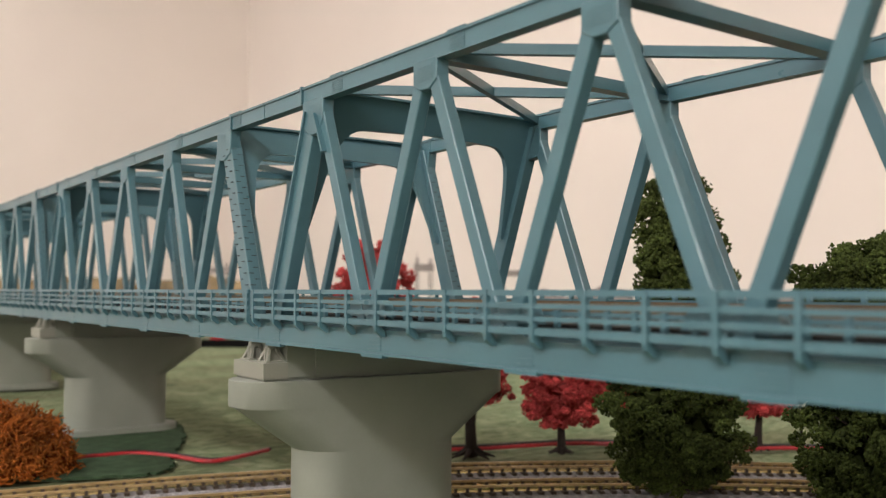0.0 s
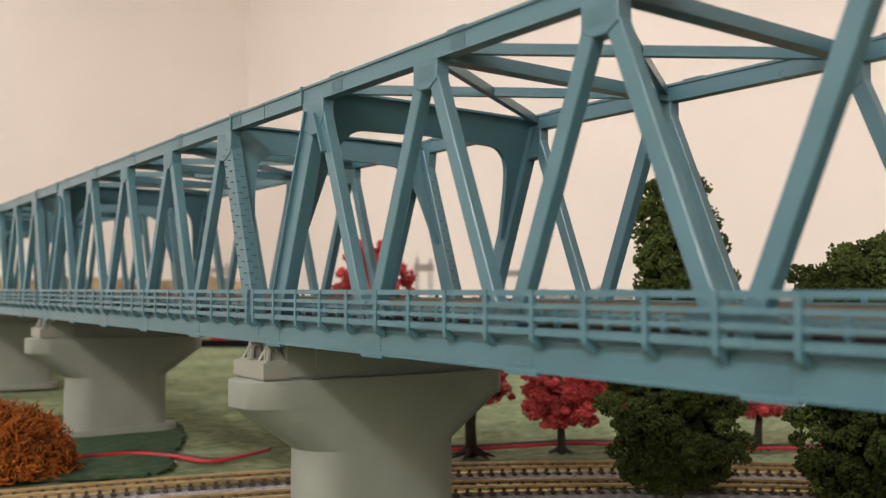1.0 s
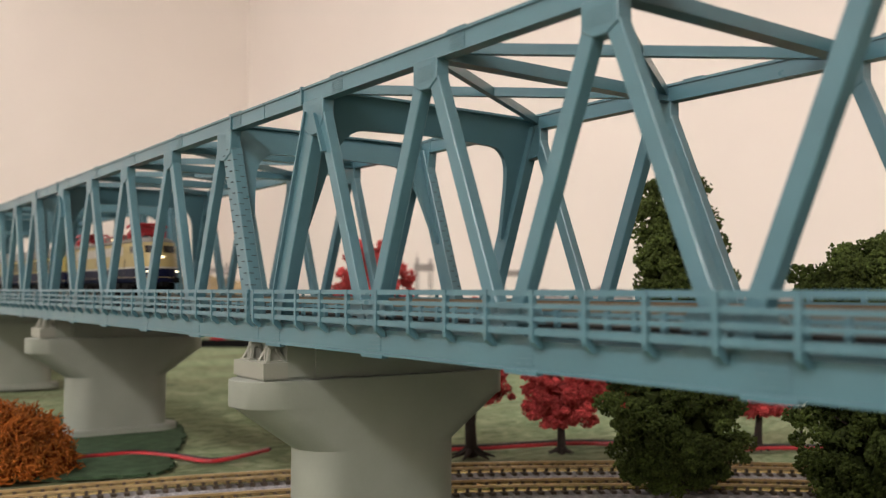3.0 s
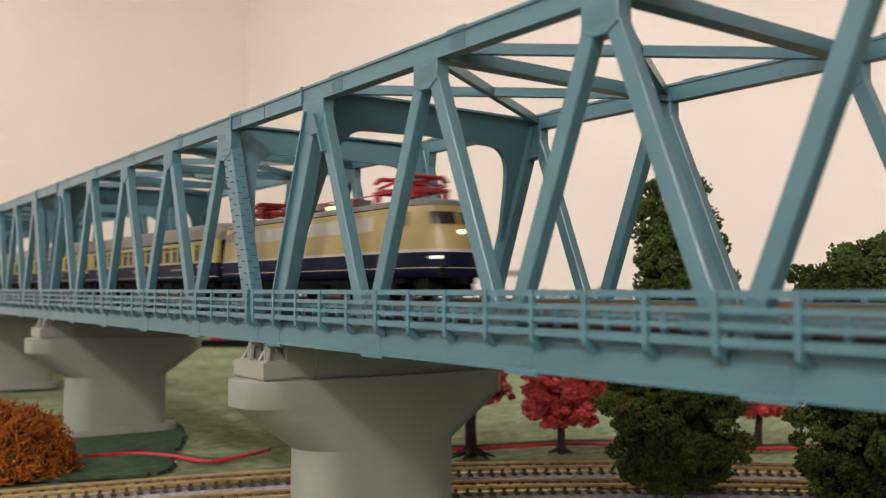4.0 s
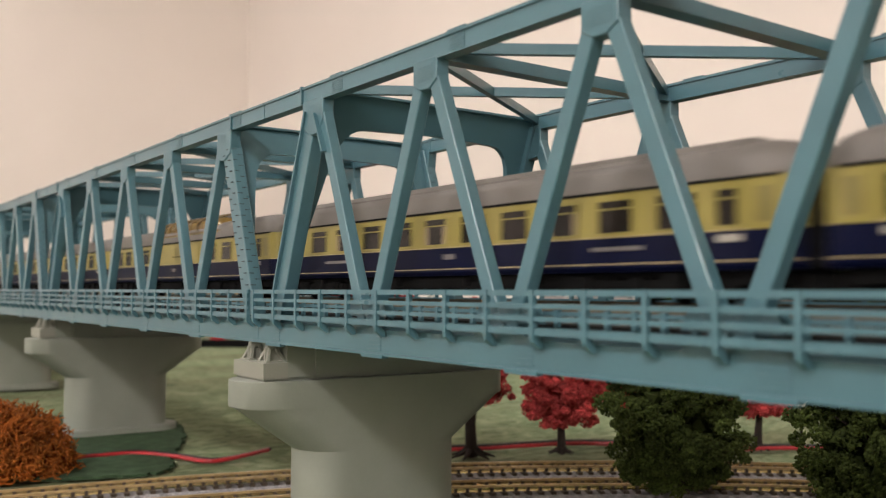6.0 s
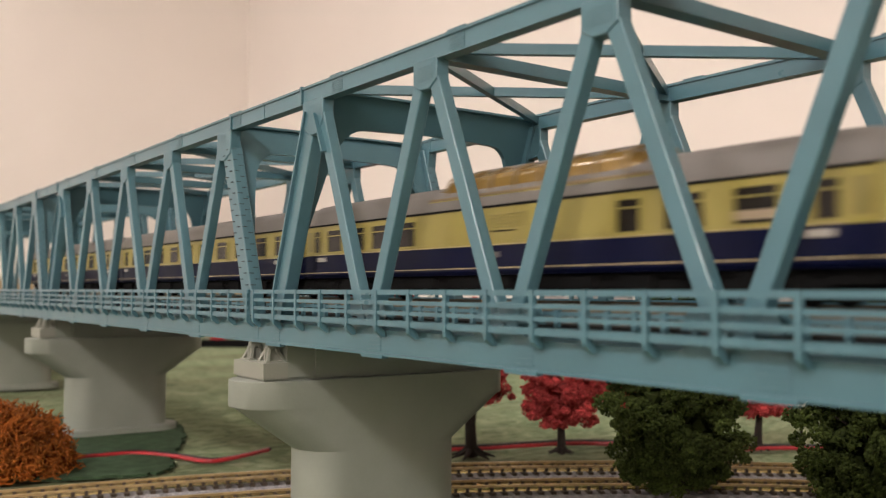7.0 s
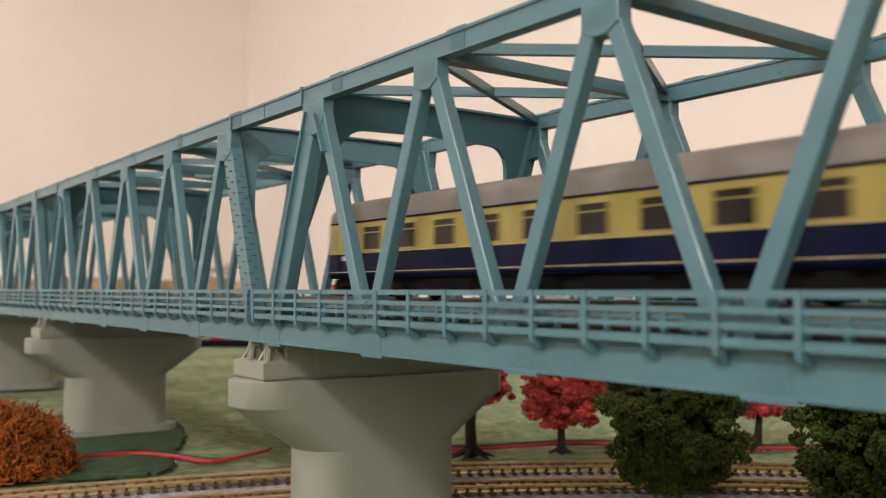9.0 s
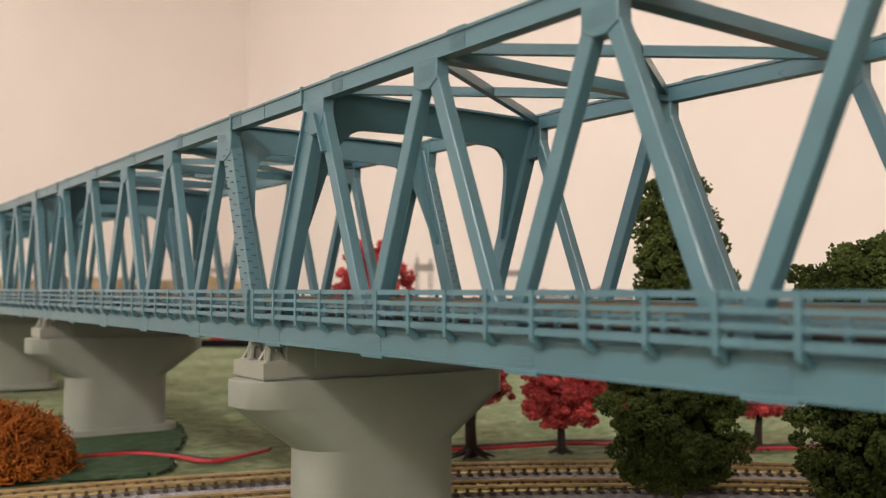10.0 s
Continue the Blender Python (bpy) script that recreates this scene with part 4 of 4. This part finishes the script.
def tree(name, x, y, height, foot, half, label, mat, tufts, per, tuft_r, grain, seed, shape=None, stem=.0016, roots=0.0, group=""):
    t = thing(name, x, y, GROUND, label, "tree", group)
    hh = height - foot
    trunk(t, foot + hh * .25, stem, hh * .5, half, seed, roots)
    f = shape or (lambda h: half * (max(0, 1 - (2 * h - .95) ** 2 / 1.12)) ** .5)
    g = lambda h: f(h)
    g.height = hh
    p, r = crown(g, tufts, per, tuft_r, grain, seed)
    p[:, 2] += foot
    # a dense core, so that no light falls straight through
    rng = np.random.RandomState(seed + 50)
    hs = rng.uniform(.03, .93, 260)
    a = rng.uniform(0, 2 * math.pi, 260)
    rr = np.array([f(h) for h in hs]) * .72 * np.sqrt(rng.uniform(0, 1, 260))
    core = np.stack([rr * np.cos(a), rr * np.sin(a), hs * hh + foot], 1)
    p = np.concatenate([p, core])
    r = np.concatenate([r, np.full(260, tuft_r * .9)])
    blob_cloud("crown", p, r, t, mat, .35, "", seed)
    return t


def tall_shape(h):
    """Wide skirts, then a long upright top with a blunt end."""
    return float(np.interp(h, [0, .04, .12, .30, .42, .50, .60, .75, .90, .97, 1.0], [.008, .016, .0200, .0218, .0204, .0156, .0138, .0130, .0118, .0090, .005]))


def broad_shape(h):
    return float(np.interp(h, [0, .05, .2, .5, .7, .85, .95, 1.0], [.010, .017, .0205, .0235, .0245, .0215, .0145, .004]))


tree("green_tree", 0.0262, 0.1466, 0.1099, .004, .020, "tall dark green foam foliage model tree beside the track", LEAFG, 640, 96, .0034, .00060, 5, tall_shape, .0022)
tree("green_tree", 0.1012, 0.1455, 0.0856, .004, .022, "broad dark green foam foliage model tree", LEAFG, 640, 96, .0036, .00060, 8, broad_shape, .0022)
tree("yellow_green_tree", 0.1389, 0.1519, 0.0604, .010, .015, "yellowish green foam foliage model tree", LEAFY, 190, 96, .0034, .00060, 9, None, .0018)
R = "red autumn trees behind the track"
tree("red_tree", -0.0669, 0.1785, 0.0462, .0125, .0175, "small round red foam foliage model tree", LEAFR, 240, 84, .0024, .00058, 11, None, .0021, .006, R)
tree("red_tree", -0.0826, 0.1408, 0.0666, .024, .0190, "red foam foliage model tree with spreading roots", LEAFR, 250, 84, .0026, .00058, 12, None, .0028, .010, R)
tree("red_tree", -0.1822, 0.1510, 0.0980, .030, .0205, "tall red foam foliage model tree behind the bridge", LEAFR, 340, 84, .0030, .00060, 13, None, .0022, 0, R)
tree("red_tree", -0.0631, 0.2183, 0.0442, .016, .0165, "small round red foam foliage model tree", LEAFR, 210, 84, .0024, .00058, 14, None, .0021, .006, R)
tree("red_tree", -0.0231, 0.2591, 0.0444, .016, .0165, "small round red foam foliage model tree", LEAFR, 210, 84, .0024, .00058, 15, None, .0021, .006, R)

tree("blossom_tree", -0.0093, 0.2716, 0.0262, .012, .0065, "small white blossoming model tree", BLOSSOM, 26, 16, .0016, .0006, 17, None, .0008)


def build_bush():
    b = thing("orange_bush", -0.1567, -0.0307, GROUND, "rusty orange wiry fibre bush beside the track", "bush")
    rng = random.Random(4)
    bm = BM()
    for i in range(3600):
        a, u = rng.uniform(0, 2 * math.pi), rng.uniform(.0, 1) ** .5
        el = math.asin(rng.uniform(0, 1))
        r0 = .0255 * (.55 + .45 * u)
        p = Vector((r0 * math.cos(el) * math.cos(a), r0 * math.cos(el) * math.sin(a), .0255 * math.sin(el) * (.55 + .45 * u)))
        pts = [p]
        d = Vector((rng.uniform(-1, 1), rng.uniform(-1, 1), rng.uniform(-.6, 1))).normalized()
        for k in range(4):
            d = (d + .8 * Vector((rng.uniform(-1, 1), rng.uniform(-1, 1), rng.uniform(-1, 1)))).normalized()
            q = pts[-1] + d * .0014
            q.z = max(q.z, .0003)
            pts.append(q)
        tube(bm, pts, .00036, 4, .00022)
    tagged(part("foliage", bm, FIBRE, b), kind="stuff")
    p = [(r_ * math.cos(a_), r_ * math.sin(a_), rng.uniform(.001, .017 - .3 * r_)) for r_, a_ in ((.018 * rng.random() ** .5, rng.uniform(0, 6.283)) for _ in range(700))]
    blob_cloud("inner_mass", p, [.0018] * 700, b, FIBRE, .4, "", 3)


build_bush()


# ---------------- wires ----------------
def wire(pts, mat, label, r=.0009):
    w = thing("wire", pts[0][0], pts[0][1], GROUND + r, label, "wire")
    P = [Vector((x, y, 0)) for x, y in pts]
    o = P[0]
    out = []
    for i in range(len(P) - 1):
        a, b, c, d = P[max(0, i - 1)], P[i], P[i + 1], P[min(len(P) - 1, i + 2)]
        for k in range(8):
            t = k / 8
            out.append(.5 * ((2 * b) + (-a + c) * t + (2 * a - 5 * b + 4 * c - d) * t * t + (-a + 3 * b - 3 * c + d) * t ** 3) - o)
    out.append(P[-1] - o)
    part("insulation", tube(BM(), out, r, 8), mat, w, smooth=True)


wire([(-.1714, -.0307), (-.1695, .0046), (-.1668, .0228), (-.1494, .0340), (-.1302, .0438), (-.1423, .0734)], WIRER, "red insulated wire lying on the mat")
wire([(-.1745, -.0300), (-.1720, .0062), (-.1693, .0246), (-.1518, .0362), (-.1326, .0460), (-.1440, .0750)], WIREK, "black insulated wire lying on the mat beside a red one")
wire([(-.1092, .1179), (-.0924, .1515), (-.0859, .1742), (-.0803, .1934), (-.0658, .2117), (-.0269, .2471), (-.0133, .2696), (.018, .3048)], WIRER, "red insulated wire along the track")
wire([(-.1171, .1178), (-.0964, .1539), (-.0899, .1766), (-.0843, .1958), (-.0698, .2142), (-.0309, .2495), (-.0173, .2720), (.0139, .3068)], WIREK, "black insulated wire along the track", .0011)


# ---------------- far end of the layout ----------------
def along(px, depth):
    """A place at a bearing and depth from the viewpoint, at ground level."""
    return EYE.x + depth * (-.8121 + .5835 * px), EYE.y + depth * (.5835 + .8121 * px)


def mast(px, depth, high, wide):
    x, y = along(px, depth)
    m = thing("lattice_mast", x, y, GROUND, "thin grey model catenary gantry far down the layout", "gantry", "far gantries")
    m.matrix_basis = pose(x, y, GROUND, 0, 0, 54)
    for e in (-1, 1):
        bm = BM()
        tube(bm, [(e * wide - .0022, 0, 0), (e * wide - .0016, 0, high)], .0008, 6)
        tube(bm, [(e * wide + .0022, 0, 0), (e * wide + .0016, 0, high)], .0008, 6)
        for k in range(12):
            z = high * k / 12
            q = 1 if k % 2 else -1
            tube(bm, [(e * wide - q * .0020, 0, z), (e * wide + q * .0020, 0, z + high / 12)], .0005, 5)
        part("mast_leg", bm, HAZE, m)
    part("crossbeam", box(BM(), -wide - .004, wide + .004, -.003, .003, high * .86, high * .94), HAZE, m, bevel=.0005)
    part("finial", tube(BM(), [(-wide, 0, high * .9), (-wide, 0, high * 1.06)], .0006, 6), HAZE, m)


mast(-0.0208, 1.15, .112, .0085)
mast(0.078, 1.3, .108, .016)
mast(-0.245, 1.35, .112, .014)


def ridge(px0, px1, depth, high, mat, label, seed, name="scenery_ridge"):
    """A low uneven strip of model scenery standing on the mat far down the layout."""
    x, y = along((px0 + px1) / 2, depth)
    r = thing(name, x, y, GROUND, label, "scenery")
    rng = random.Random(seed)
    n = 60
    bm = BM()
    w = depth * (px1 - px0)
    rows = []
    for i in range(n + 1):
        u = (i / n - .5) * w
        h = high * (.96 + .12 * noise.noise(Vector((u * 22, seed, 0))) + .05 * rng.uniform(-1, 1))
        rows.append([(.584 * u - .8117 * d, .8117 * u + .584 * d, z) for d, z in ((-.03, -.001), (-.024, h * .6), (-.006, h), (.012, h * .9), (.03, -.001))])
    loft(bm, rows)
    part("slope", bm, mat, r, smooth=True)


ridge(-.53, -.215, 1.70, .096, OCHRE, "low ochre model hillside far down the layout", 3)
ridge(.105, .205, 1.05, .0745, HAZE, "low brownish grey model embankment in the distance", 5)
ridge(.300, .420, 1.10, .0735, HAZE, "low brownish grey model embankment in the distance", 6)
x, y = along(-.238, 1.18)
wall = thing("low_wall", x, y, GROUND, "low dark model retaining wall on the mat", "wall")
wall.matrix_basis = pose(x, y, GROUND, 0, 0, 54)
part("wall_body", box(BM(), -.03, .12, -.004, .004, -.001, .0085), UNDER, wall, bevel=.0006)
x, y = along(-.243, 1.25)
hut = thing("red_hut", x, y, GROUND, "small red model hut behind the low wall", "hut")
hut.matrix_basis = pose(x, y, GROUND, 0, 0, 54)
part("hut_wall", box(BM(), -.009, .009, -.007, .007, -.001, .011), WIRER, hut)
part("hut_roof", prism(BM(), [(-.010, .0108), (.010, .0108), (0, .0165)], -.008, .008), WIRER, hut)
motions()
